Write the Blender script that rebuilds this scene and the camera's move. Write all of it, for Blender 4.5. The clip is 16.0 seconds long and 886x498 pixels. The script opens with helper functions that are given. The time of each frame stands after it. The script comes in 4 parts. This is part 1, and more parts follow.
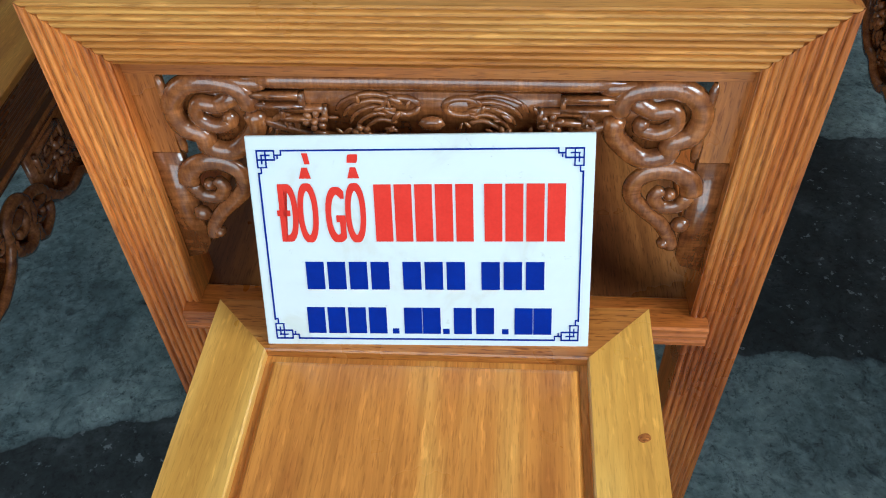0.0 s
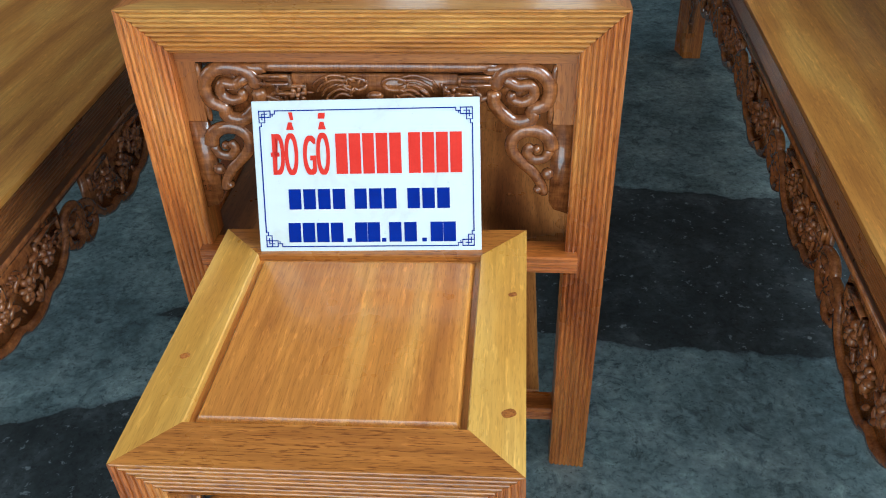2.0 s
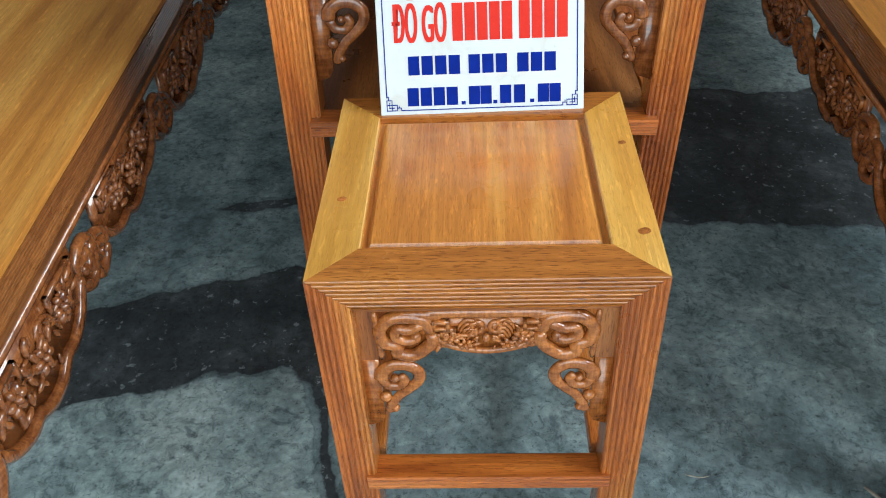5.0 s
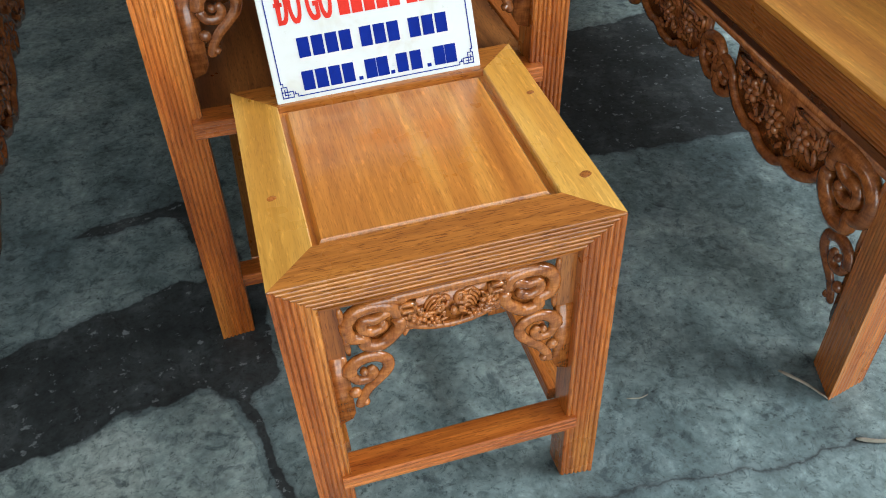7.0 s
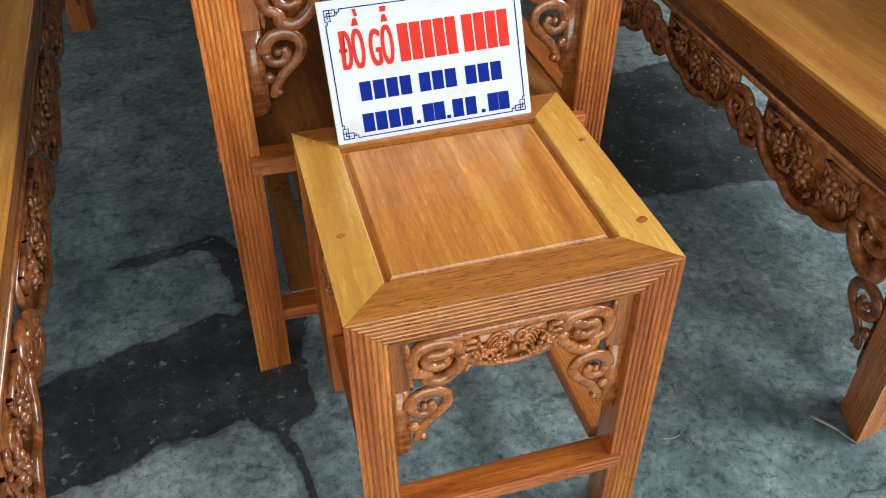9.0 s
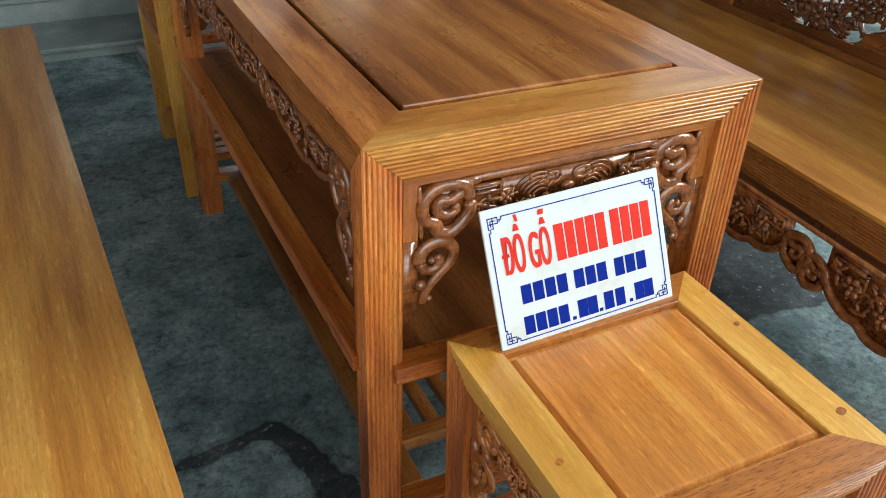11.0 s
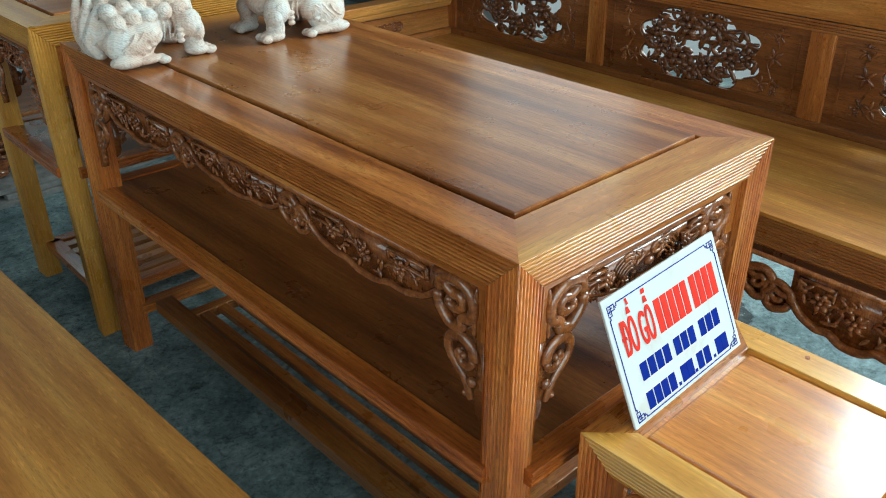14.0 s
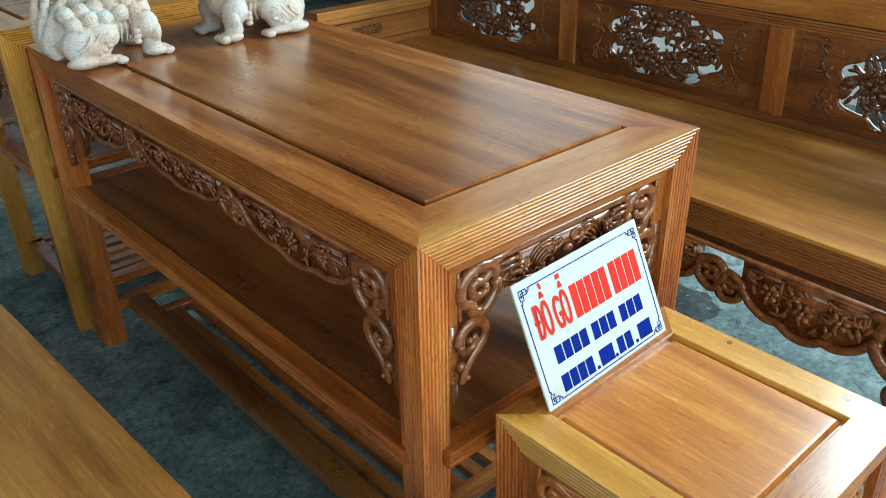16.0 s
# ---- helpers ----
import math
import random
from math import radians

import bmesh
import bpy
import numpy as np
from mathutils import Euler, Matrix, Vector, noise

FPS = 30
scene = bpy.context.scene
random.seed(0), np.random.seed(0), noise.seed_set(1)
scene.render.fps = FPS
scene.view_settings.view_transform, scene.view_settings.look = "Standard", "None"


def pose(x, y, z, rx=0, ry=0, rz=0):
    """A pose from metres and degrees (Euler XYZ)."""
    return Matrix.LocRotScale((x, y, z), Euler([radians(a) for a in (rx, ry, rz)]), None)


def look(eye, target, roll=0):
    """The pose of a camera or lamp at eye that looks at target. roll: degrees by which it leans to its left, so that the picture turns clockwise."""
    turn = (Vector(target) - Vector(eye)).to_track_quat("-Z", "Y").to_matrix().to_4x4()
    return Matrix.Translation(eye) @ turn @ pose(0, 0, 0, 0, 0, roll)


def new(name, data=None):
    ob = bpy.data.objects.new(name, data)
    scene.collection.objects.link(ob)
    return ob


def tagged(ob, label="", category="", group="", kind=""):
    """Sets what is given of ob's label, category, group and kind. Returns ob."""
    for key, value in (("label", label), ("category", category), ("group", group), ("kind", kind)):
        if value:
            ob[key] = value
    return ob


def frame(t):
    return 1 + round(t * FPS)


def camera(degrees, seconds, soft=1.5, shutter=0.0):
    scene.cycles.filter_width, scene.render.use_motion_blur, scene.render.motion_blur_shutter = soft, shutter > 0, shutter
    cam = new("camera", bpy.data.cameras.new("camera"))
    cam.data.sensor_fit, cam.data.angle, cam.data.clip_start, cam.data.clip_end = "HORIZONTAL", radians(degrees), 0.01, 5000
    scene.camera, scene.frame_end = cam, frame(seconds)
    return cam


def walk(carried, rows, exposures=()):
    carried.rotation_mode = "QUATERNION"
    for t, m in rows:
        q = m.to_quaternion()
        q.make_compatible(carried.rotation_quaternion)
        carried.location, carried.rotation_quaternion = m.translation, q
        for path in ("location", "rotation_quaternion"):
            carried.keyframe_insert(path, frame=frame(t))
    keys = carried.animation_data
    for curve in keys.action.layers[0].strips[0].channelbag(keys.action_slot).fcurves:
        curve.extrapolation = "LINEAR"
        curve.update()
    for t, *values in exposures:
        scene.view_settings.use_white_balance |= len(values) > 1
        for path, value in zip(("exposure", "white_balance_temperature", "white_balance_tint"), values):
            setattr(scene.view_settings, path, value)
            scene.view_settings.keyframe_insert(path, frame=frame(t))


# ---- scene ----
cam = camera(56.3, 16.0, soft=1.0)
PATH = [
    (0, (0.045, 0.069, 1.048), (-0.129, 1.467, -0.372), -3.4),
    (0.5, (0.016, 0.009, 1.062), (-0.118, 1.471, -0.295), -3.7),
    (1, (0.01, -0.059, 1.082), (-0.144, 1.446, -0.225), -3.8),
    (1.5, (0.066, -0.143, 1.105), (-0.147, 1.399, -0.151), -4.1),
    (2, (0.152, -0.307, 1.07), (-0.033, 1.321, -0.076), -2.6),
    (2.5, (0.166, -0.4, 1.047), (-0.047, 1.208, -0.123), -3.4),
    (3, (0.122, -0.456, 1.053), (-0.076, 1.14, -0.136), -3.6),
    (3.5, (0.072, -0.52, 1.06), (-0.079, 1.048, -0.173), -3.1),
    (3.7, (0.059, -0.536, 1.053), (-0.072, 1.002, -0.219), -2.7),
    (5.8, (-0.099, -0.424, 1.057), (-0.058, 1.128, -0.204), -1.6),
    (6, (-0.112, -0.42, 1.054), (0.018, 1.116, -0.22), -1.6),
    (6.5, (-0.148, -0.436, 1.045), (0.167, 1.037, -0.27), -2.5),
    (7, (-0.187, -0.429, 1.049), (0.177, 1.018, -0.283), -2.3),
    (7.5, (-0.216, -0.416, 1.051), (0.085, 1.043, -0.284), -1.7),
    (8, (-0.23, -0.414, 1.056), (0.096, 1.053, -0.263), -0.4),
    (8.5, (-0.238, -0.421, 1.066), (0.133, 1.057, -0.229), 0.2),
    (9, (-0.276, -0.43, 1.073), (0.138, 1.065, -0.189), -0.1),
    (9.5, (-0.336, -0.413, 1.087), (0.13, 1.089, -0.15), 0.6),
    (10, (-0.398, -0.297, 1.099), (0.111, 1.233, -0.084), 0.7),
    (10.2, (-0.426, -0.246, 1.113), (0.106, 1.297, -0.042), 0.6),
    (12.3, (-0.779, -0.167, 1.202), (0.202, 1.282, 0.233), 0.5),
    (12.5, (-0.789, -0.132, 1.196), (0.189, 1.328, 0.242), -0.2),
    (13, (-0.802, -0.029, 1.196), (0.22, 1.401, 0.242), -0.6),
    (13.5, (-0.851, 0.011, 1.21), (0.248, 1.379, 0.25), -1.0),
    (14, (-0.901, 0.037, 1.217), (0.278, 1.347, 0.272), -0.9),
    (14.5, (-0.922, 0.027, 1.22), (0.322, 1.274, 0.273), -0.9),
    (15, (-0.954, 0.012, 1.227), (0.364, 1.156, 0.249), -0.5),
    (15.5, (-0.938, -0.016, 1.23), (0.368, 1.146, 0.258), -1.2),
    (16, (-0.828, -0.082, 1.209), (0.321, 1.262, 0.275), -2.0),
]
walk(cam, [(t, look(eye, target, roll)) for t, eye, target, roll in PATH],
     exposures=[(0.0, 0.03, 5250, -6), (3.7, 0.13, 5400, -5), (6.0, 0.12, 6050, 1), (10.2, 0.15, 6180, 1), (12.5, 0.26, 5800, -10), (16.0, 0.27, 5550, -13)])

# ---- world and lights ----
world = bpy.data.worlds.new("world")
scene.world = world
world.use_nodes = True
wn = world.node_tree
sky = wn.nodes.new("ShaderNodeTexSky")
sky.sky_type = 'NISHITA'
sky.sun_disc = False
sky.air_density, sky.dust_density, sky.ozone_density = 1.0, 6.0, 0.6
sky.sun_elevation, sky.sun_rotation = radians(75), radians(100)
wn.links.new(sky.outputs[0], wn.nodes["Background"].inputs[0])
wn.nodes["Background"].inputs[1].default_value = 0.055

sun = new("sun", bpy.data.lights.new("sun", 'SUN'))
sun.data.energy, sun.data.angle, sun.data.color = 1.0, radians(20), (1.0, 0.96, 0.9)
sun.matrix_world = look((2, -0.35, 7.6), (0, 0, 0))


def opening_light(name, eye, target, sx, sy, power, color=(0.98, 0.99, 1.0)):
    """Sky light that comes in through an opening of the hall."""
    ob = new(name, bpy.data.lights.new(name, 'AREA'))
    ob.data.shape, ob.data.size, ob.data.size_y, ob.data.energy, ob.data.color = 'RECTANGLE', sx, sy, power, color
    ob.matrix_world = look(eye, target)
    return ob


opening_light("daylight_side_near", (2.55, -0.25, 2.28), (0, -0.25, 1.6), 2.5, 1.3, 148)
opening_light("daylight_side_far", (2.55, 2.95, 1.6), (0, 2.95, 1.4), 1.2, 2.2, 4.5)
opening_light("daylight_front", (0, -2.95, 1.6), (0, 0, 1.3), 4.0, 2.6, 108)
opening_light("daylight_west", (-3.15, 0.6, 1.7), (0, 0.6, 1.0), 2.8, 1.6, 29)
for wx in (-0.55, 0.45):
    opening_light("daylight_north", (wx, 5.15, 2.1), (wx, 0, 1.6), 0.36, 0.7, 1.6)

# ---- materials ----


def nodes_of(name):
    m = bpy.data.materials.new(name)
    m.use_nodes = True
    return m, m.node_tree, m.node_tree.nodes["Principled BSDF"]


def add(nt, kind, **values):
    n = nt.nodes.new(kind)
    for k, v in values.items():
        n.inputs[k].default_value = v
    return n


def ramp(nt, fac, stops):
    r = nt.nodes.new("ShaderNodeValToRGB")
    e = r.color_ramp.elements
    while len(e) < len(stops):
        e.new(0.5)
    for k, (pos, col) in enumerate(stops):
        e[k].position = pos
        e[k].color = (*col, 1) if len(col) == 3 else col
    nt.links.new(fac, r.inputs[0])
    return r.outputs[0]


def mix(nt, fac, a, b, blend='MIX'):
    n = nt.nodes.new("ShaderNodeMix")
    n.data_type, n.blend_type = 'RGBA', blend
    for sock, v in ((n.inputs[0], fac), (n.inputs[6], a), (n.inputs[7], b)):
        if isinstance(v, (int, float)):
            sock.default_value = v
        elif isinstance(v, tuple):
            sock.default_value = (*v, 1)
        else:
            nt.links.new(v, sock)
    return n.outputs[2]


def maths(nt, op, a, b=0.0, c=None):
    n = nt.nodes.new("ShaderNodeMath")
    n.operation = op
    for k, v in enumerate((a, b, c)):
        if v is None:
            continue
        if isinstance(v, (int, float)):
            n.inputs[k].default_value = v
        else:
            nt.links.new(v, n.inputs[k])
    return n.outputs[0]


def place_coords(nt, scale, shuffle=True):
    """Object coordinates in metres, scaled per axis and shifted by a random amount for each piece."""
    tc = nt.nodes.new("ShaderNodeTexCoord")
    src = tc.outputs["Object"]
    if shuffle:
        info = nt.nodes.new("ShaderNodeObjectInfo")
        sh = maths(nt, 'MULTIPLY', info.outputs["Random"], 7.0)
        va = nt.nodes.new("ShaderNodeVectorMath")
        va.operation = 'ADD'
        nt.links.new(src, va.inputs[0])
        nt.links.new(sh, va.inputs[1])
        src = va.outputs[0]
    mp = nt.nodes.new("ShaderNodeVectorMath")
    mp.operation = 'MULTIPLY'
    nt.links.new(src, mp.inputs[0])
    mp.inputs[1].default_value = scale
    return mp.outputs[0]


def noise_tex(nt, vec, scale, detail=4.0, rough=0.55, dist=0.0):
    n = add(nt, "ShaderNodeTexNoise", Scale=scale, Detail=detail, Roughness=rough, Distortion=dist)
    nt.links.new(vec, n.inputs["Vector"])
    return n.outputs["Fac"]


def wood(name, axis, dark, mid, light, rough=0.3, coat=0.7, band=14.0, streaks=0.6, flecking=0.7, coat_rough=0.14):
    """Varnished hardwood whose grain runs along one axis: broad figure, drawn-out rings, fine streaks and pores."""
    m, nt, bsdf = nodes_of(name)
    a = "xyz".index(axis)

    def grain(f):
        v = [1.0, 1.0, 1.0]
        v[a] = f
        return place_coords(nt, tuple(v))
    figure = noise_tex(nt, grain(0.14), band, 4.0, 0.55, 1.0)
    rings = add(nt, "ShaderNodeTexWave", Scale=3.2, Distortion=16.0, Detail=4.0)
    rings.inputs["Detail Scale"].default_value = 0.9
    rings.inputs["Detail Roughness"].default_value = 0.55
    rings.wave_type, rings.bands_direction = 'BANDS', ('Y', 'X', 'DIAGONAL')[a]
    nt.links.new(grain(0.16), rings.inputs["Vector"])
    streak = noise_tex(nt, grain(0.035), 190.0, 4.0, 0.65, 0.3)
    pores = noise_tex(nt, grain(0.10), 640.0, 2.0, 0.5)
    fac = maths(nt, 'MULTIPLY_ADD', rings.outputs["Fac"], 0.20, maths(nt, 'MULTIPLY', figure, 0.88))
    base = ramp(nt, fac, ((0.30, dark), (0.54, mid), (0.80, light)))
    fine = ramp(nt, streak, ((0.34, (0.50, 0.41, 0.35)), (0.60, (1.10, 1.09, 1.08))))
    col = mix(nt, streaks, base, fine, 'MULTIPLY')
    flecks = ramp(nt, pores, ((0.34, (0.42, 0.32, 0.26)), (0.45, (1, 1, 1))))
    col = mix(nt, flecking, col, flecks, 'MULTIPLY')
    rays = ramp(nt, noise_tex(nt, grain(0.16), 210.0, 2.0, 0.5, 0.4), ((0.60, (1, 1, 1)), (0.68, (1.28, 1.32, 1.4))))
    col = mix(nt, 0.75, col, rays, 'MULTIPLY')
    info = nt.nodes.new("ShaderNodeObjectInfo")
    tone = ramp(nt, info.outputs["Random"], ((0.0, (0.86, 0.84, 0.82)), (1.0, (1.1, 1.08, 1.06))))
    col = mix(nt, 0.8, col, tone, 'MULTIPLY')
    nt.links.new(col, bsdf.inputs["Base Color"])
    smear = noise_tex(nt, place_coords(nt, (1, 1, 1)), 9.0, 4.0)
    nt.links.new(maths(nt, 'MULTIPLY_ADD', smear, 0.22, rough - 0.11), bsdf.inputs["Roughness"])
    bsdf.inputs["Coat Weight"].default_value = coat
    bsdf.inputs["Coat Roughness"].default_value = coat_rough
    bump = add(nt, "ShaderNodeBump", Strength=0.15, Distance=0.0006)
    nt.links.new(streak, bump.inputs["Height"])
    nt.links.new(bump.outputs[0], bsdf.inputs["Normal"])
    return m


WOOD = {}
for ax in "xyz":
    WOOD["honey", ax] = wood("honey_wood_" + ax, ax, (0.46, 0.20, 0.03), (0.61, 0.30, 0.052), (0.73, 0.42, 0.10), coat=0.5, streaks=0.3, flecking=0.25)
    WOOD["gold", ax] = wood("golden_wood_" + ax, ax, (0.33, 0.112, 0.02), (0.53, 0.208, 0.04), (0.66, 0.335, 0.08), streaks=0.5, flecking=0.45)
    WOOD["amber", ax] = wood("amber_wood_" + ax, ax, (0.23, 0.065, 0.013), (0.43, 0.145, 0.029), (0.59, 0.255, 0.064), streaks=0.65)
    WOOD["reed", ax] = wood("reeded_wood_" + ax, ax, (0.29, 0.066, 0.011), (0.53, 0.156, 0.026), (0.67, 0.27, 0.058), streaks=0.75)
    WOOD["peach", ax] = wood("orange_wood_" + ax, ax, (0.38, 0.125, 0.022), (0.56, 0.215, 0.038), (0.68, 0.33, 0.07), streaks=0.45, flecking=0.35)
    WOOD["fleck", ax] = wood("flecked_wood_" + ax, ax, (0.36, 0.115, 0.02), (0.53, 0.195, 0.035), (0.66, 0.31, 0.065), streaks=0.55, flecking=0.9)
    WOOD["straw", ax] = wood("straw_wood_" + ax, ax, (0.43, 0.160, 0.027), (0.60, 0.252, 0.044), (0.72, 0.365, 0.078), rough=0.42, coat=0.25, streaks=0.4, flecking=0.3)
    # brown and cocoa also carry painted shade: bench seat rails, sofa back panels
    WOOD["brown", ax] = wood("brown_wood_" + ax, ax, (0.21, 0.062, 0.014), (0.39, 0.138, 0.03), (0.54, 0.235, 0.06), rough=0.3, band=8.0, streaks=0.55, flecking=0.5, coat_rough=0.2)
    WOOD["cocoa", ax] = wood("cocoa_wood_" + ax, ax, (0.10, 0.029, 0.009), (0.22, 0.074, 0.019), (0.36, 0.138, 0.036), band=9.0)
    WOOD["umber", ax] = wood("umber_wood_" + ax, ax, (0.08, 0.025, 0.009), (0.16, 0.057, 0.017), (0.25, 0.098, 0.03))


def carved(name, dark, light):
    """Lacquered carving: red-brown wood, darker in the hollows of the grain, glossy."""
    m, nt, bsdf = nodes_of(name)
    v = place_coords(nt, (1, 1, 1))
    n = noise_tex(nt, v, 45.0, 5.0, 0.65, 0.8)
    fine = noise_tex(nt, place_coords(nt, (1, 1, 0.16)), 420.0, 3.0)
    streak = noise_tex(nt, place_coords(nt, (0.12, 0.12, 1)), 150.0, 4.0, 0.65)
    col = ramp(nt, n, ((0.32, dark), (0.66, light)))
    col = mix(nt, 0.55, col, ramp(nt, fine, ((0.32, (0.5, 0.44, 0.4)), (0.62, (1.12, 1.12, 1.12)))), 'MULTIPLY')
    col = mix(nt, 0.6, col, ramp(nt, streak, ((0.36, (0.5, 0.42, 0.36)), (0.6, (1.12, 1.1, 1.08)))), 'MULTIPLY')
    nt.links.new(col, bsdf.inputs["Base Color"])
    bsdf.inputs["Roughness"].default_value = 0.26
    bsdf.inputs["Coat Weight"].default_value = 0.8
    bsdf.inputs["Coat Roughness"].default_value = 0.07
    bump = add(nt, "ShaderNodeBump", Strength=0.5, Distance=0.0015)
    nt.links.new(n, bump.inputs["Height"])
    nt.links.new(bump.outputs[0], bsdf.inputs["Normal"])
    return m


CARVE = carved("carved_wood", (0.15, 0.043, 0.012), (0.36, 0.125, 0.034))
# brighter copy of CARVE: light falling on the sofa apron, painted into its colour
CARVE_LIT = carved("carved_wood_lit", (0.22, 0.064, 0.015), (0.47, 0.165, 0.04))
CARVE_DARK = carved("carved_dark_wood", (0.09, 0.03, 0.011), (0.2, 0.072, 0.024))
CARVE_LIGHT = carved("carved_light_wood", (0.30, 0.085, 0.017), (0.60, 0.21, 0.045))


def concrete_floor():
    m, nt, bsdf = nodes_of("stained_concrete")
    v = place_coords(nt, (1, 1, 1), False)
    big = noise_tex(nt, v, 1.6, 5.0, 0.6, 0.4)
    midn = noise_tex(nt, v, 9.0, 6.0, 0.65, 0.3)
    fine = noise_tex(nt, v, 70.0, 4.0, 0.6)
    col = ramp(nt, midn, ((0.3, (0.100, 0.136, 0.138)), (0.48, (0.208, 0.264, 0.264)), (0.7, (0.335, 0.397, 0.39))))
    col = mix(nt, 0.75, col, ramp(nt, big, ((0.36, (0.42, 0.48, 0.52)), (0.5, (0.95, 0.97, 0.98)), (0.68, (1.2, 1.17, 1.14)))), 'MULTIPLY')
    blot = noise_tex(nt, v, 22.0, 5.0, 0.7, 0.5)
    col = mix(nt, 0.8, col, ramp(nt, blot, ((0.34, (0.32, 0.35, 0.38)), (0.44, (1, 1, 1)), (0.58, (1, 1, 1)), (0.66, (1.4, 1.4, 1.38)))), 'MULTIPLY')
    # old dark screed patches with ragged edges: centre, half sizes, turn
    warp = nt.nodes.new("ShaderNodeTexNoise")
    warp.inputs["Scale"].default_value, warp.inputs["Detail"].default_value, warp.inputs["Roughness"].default_value = 6.0, 6.0, 0.55
    nt.links.new(v, warp.inputs["Vector"])
    off = nt.nodes.new("ShaderNodeVectorMath")
    off.operation = 'MULTIPLY_ADD'
    nt.links.new(warp.outputs["Color"], off.inputs[0])
    off.inputs[1].default_value = (0.11, 0.11, 0)
    nt.links.new(v, off.inputs[2])
    mask = None
    for cx, cy, hx, hy, turn in ((-0.77, 0.512, 0.47, 0.122, 17), (0.56, 1.17, 0.42, 0.285, -4), (-0.29, 0.61, 0.06, 0.15, 0), (-0.46, 0.955, 0.13, 0.013, 9), (-0.335, 0.86, 0.028, 0.13, 18), (-0.27, 0.33, 0.009, 0.22, 12), (0.45, 0.118, 0.5, 0.0015, -3)):
        mp = nt.nodes.new("ShaderNodeMapping")
        mp.vector_type = 'TEXTURE'
        mp.inputs["Location"].default_value = (cx + 0.055, cy + 0.045, 0)
        mp.inputs["Rotation"].default_value = (0, 0, radians(turn))
        nt.links.new(off.outputs[0], mp.inputs["Vector"])
        sep = nt.nodes.new("ShaderNodeSeparateXYZ")
        nt.links.new(mp.outputs[0], sep.inputs[0])
        dx = maths(nt, 'SUBTRACT', hx, maths(nt, 'ABSOLUTE', sep.outputs[0]))
        dy = maths(nt, 'SUBTRACT', hy, maths(nt, 'ABSOLUTE', sep.outputs[1]))
        d = maths(nt, 'SMOOTH_MIN', dx, dy, 0.08)
        mask = d if mask is None else maths(nt, 'SMOOTH_MAX', mask, d, 0.03)
    edge = ramp(nt, maths(nt, 'MULTIPLY_ADD', mask, 10.0, 0.5), ((0.485, (0, 0, 0)), (0.52, (1, 1, 1))))
    rim = ramp(nt, maths(nt, 'MULTIPLY_ADD', mask, 10.0, 0.5), ((0.38, (1, 1, 1)), (0.49, (0.7, 0.7, 0.72)), (0.60, (1, 1, 1))))
    screed = ramp(nt, midn, ((0.3, (0.014, 0.018, 0.019)), (0.52, (0.040, 0.047, 0.049)), (0.70, (0.10, 0.114, 0.117))))
    chips = ramp(nt, noise_tex(nt, v, 55.0, 4.0, 0.65), ((0.615, (0, 0, 0)), (0.66, (1, 1, 1))))
    screed = mix(nt, chips, screed, (0.21, 0.23, 0.235))
    mp = nt.nodes.new("ShaderNodeMapping")
    mp.vector_type = 'TEXTURE'
    mp.inputs["Location"].default_value = (-0.56 + 0.055, 0.17 + 0.045, 0)
    mp.inputs["Rotation"].default_value = (0, 0, radians(15))
    nt.links.new(off.outputs[0], mp.inputs["Vector"])
    sep = nt.nodes.new("ShaderNodeSeparateXYZ")
    nt.links.new(mp.outputs[0], sep.inputs[0])
    d = maths(nt, 'SMOOTH_MIN', maths(nt, 'SUBTRACT', 0.30, maths(nt, 'ABSOLUTE', sep.outputs[0])), maths(nt, 'SUBTRACT', 0.27, maths(nt, 'ABSOLUTE', sep.outputs[1])), 0.08)
    newer = ramp(nt, maths(nt, 'MULTIPLY_ADD', d, 10.0, 0.5), ((0.47, (1, 1, 1)), (0.5, (0.8, 0.8, 0.8)), (0.54, (1.45, 1.4, 1.36))))
    col = mix(nt, 1.0, col, newer, 'MULTIPLY')
    col = mix(nt, edge, col, screed)
    col = mix(nt, 1.0, col, rim, 'MULTIPLY')
    grit = ramp(nt, fine, ((0.3, (0.62, 0.63, 0.64)), (0.7, (1.25, 1.25, 1.25))))
    col = mix(nt, 0.9, col, grit, 'MULTIPLY')
    pits = ramp(nt, noise_tex(nt, v, 120.0, 4.0, 0.7), ((0.33, (0.35, 0.37, 0.38)), (0.42, (1, 1, 1)), (0.66, (1, 1, 1)), (0.73, (1.5, 1.5, 1.5))))
    col = mix(nt, 0.85, col, pits, 'MULTIPLY')
    streaky = ramp(nt, noise_tex(nt, v, 34.0, 6.0, 0.75, 1.5), ((0.36, (0.5, 0.53, 0.55)), (0.46, (1, 1, 1)), (0.62, (1.15, 1.15, 1.15))))
    col = mix(nt, 0.9, col, streaky, 'MULTIPLY')
    nt.links.new(col, bsdf.inputs["Base Color"])
    nt.links.new(maths(nt, 'MULTIPLY_ADD', midn, 0.3, 0.6), bsdf.inputs["Roughness"])
    bump = add(nt, "ShaderNodeBump", Strength=0.35, Distance=0.004)
    h = maths(nt, 'MULTIPLY_ADD', fine, 0.4, midn)
    nt.links.new(h, bump.inputs["Height"])
    nt.links.new(bump.outputs[0], bsdf.inputs["Normal"])
    return m


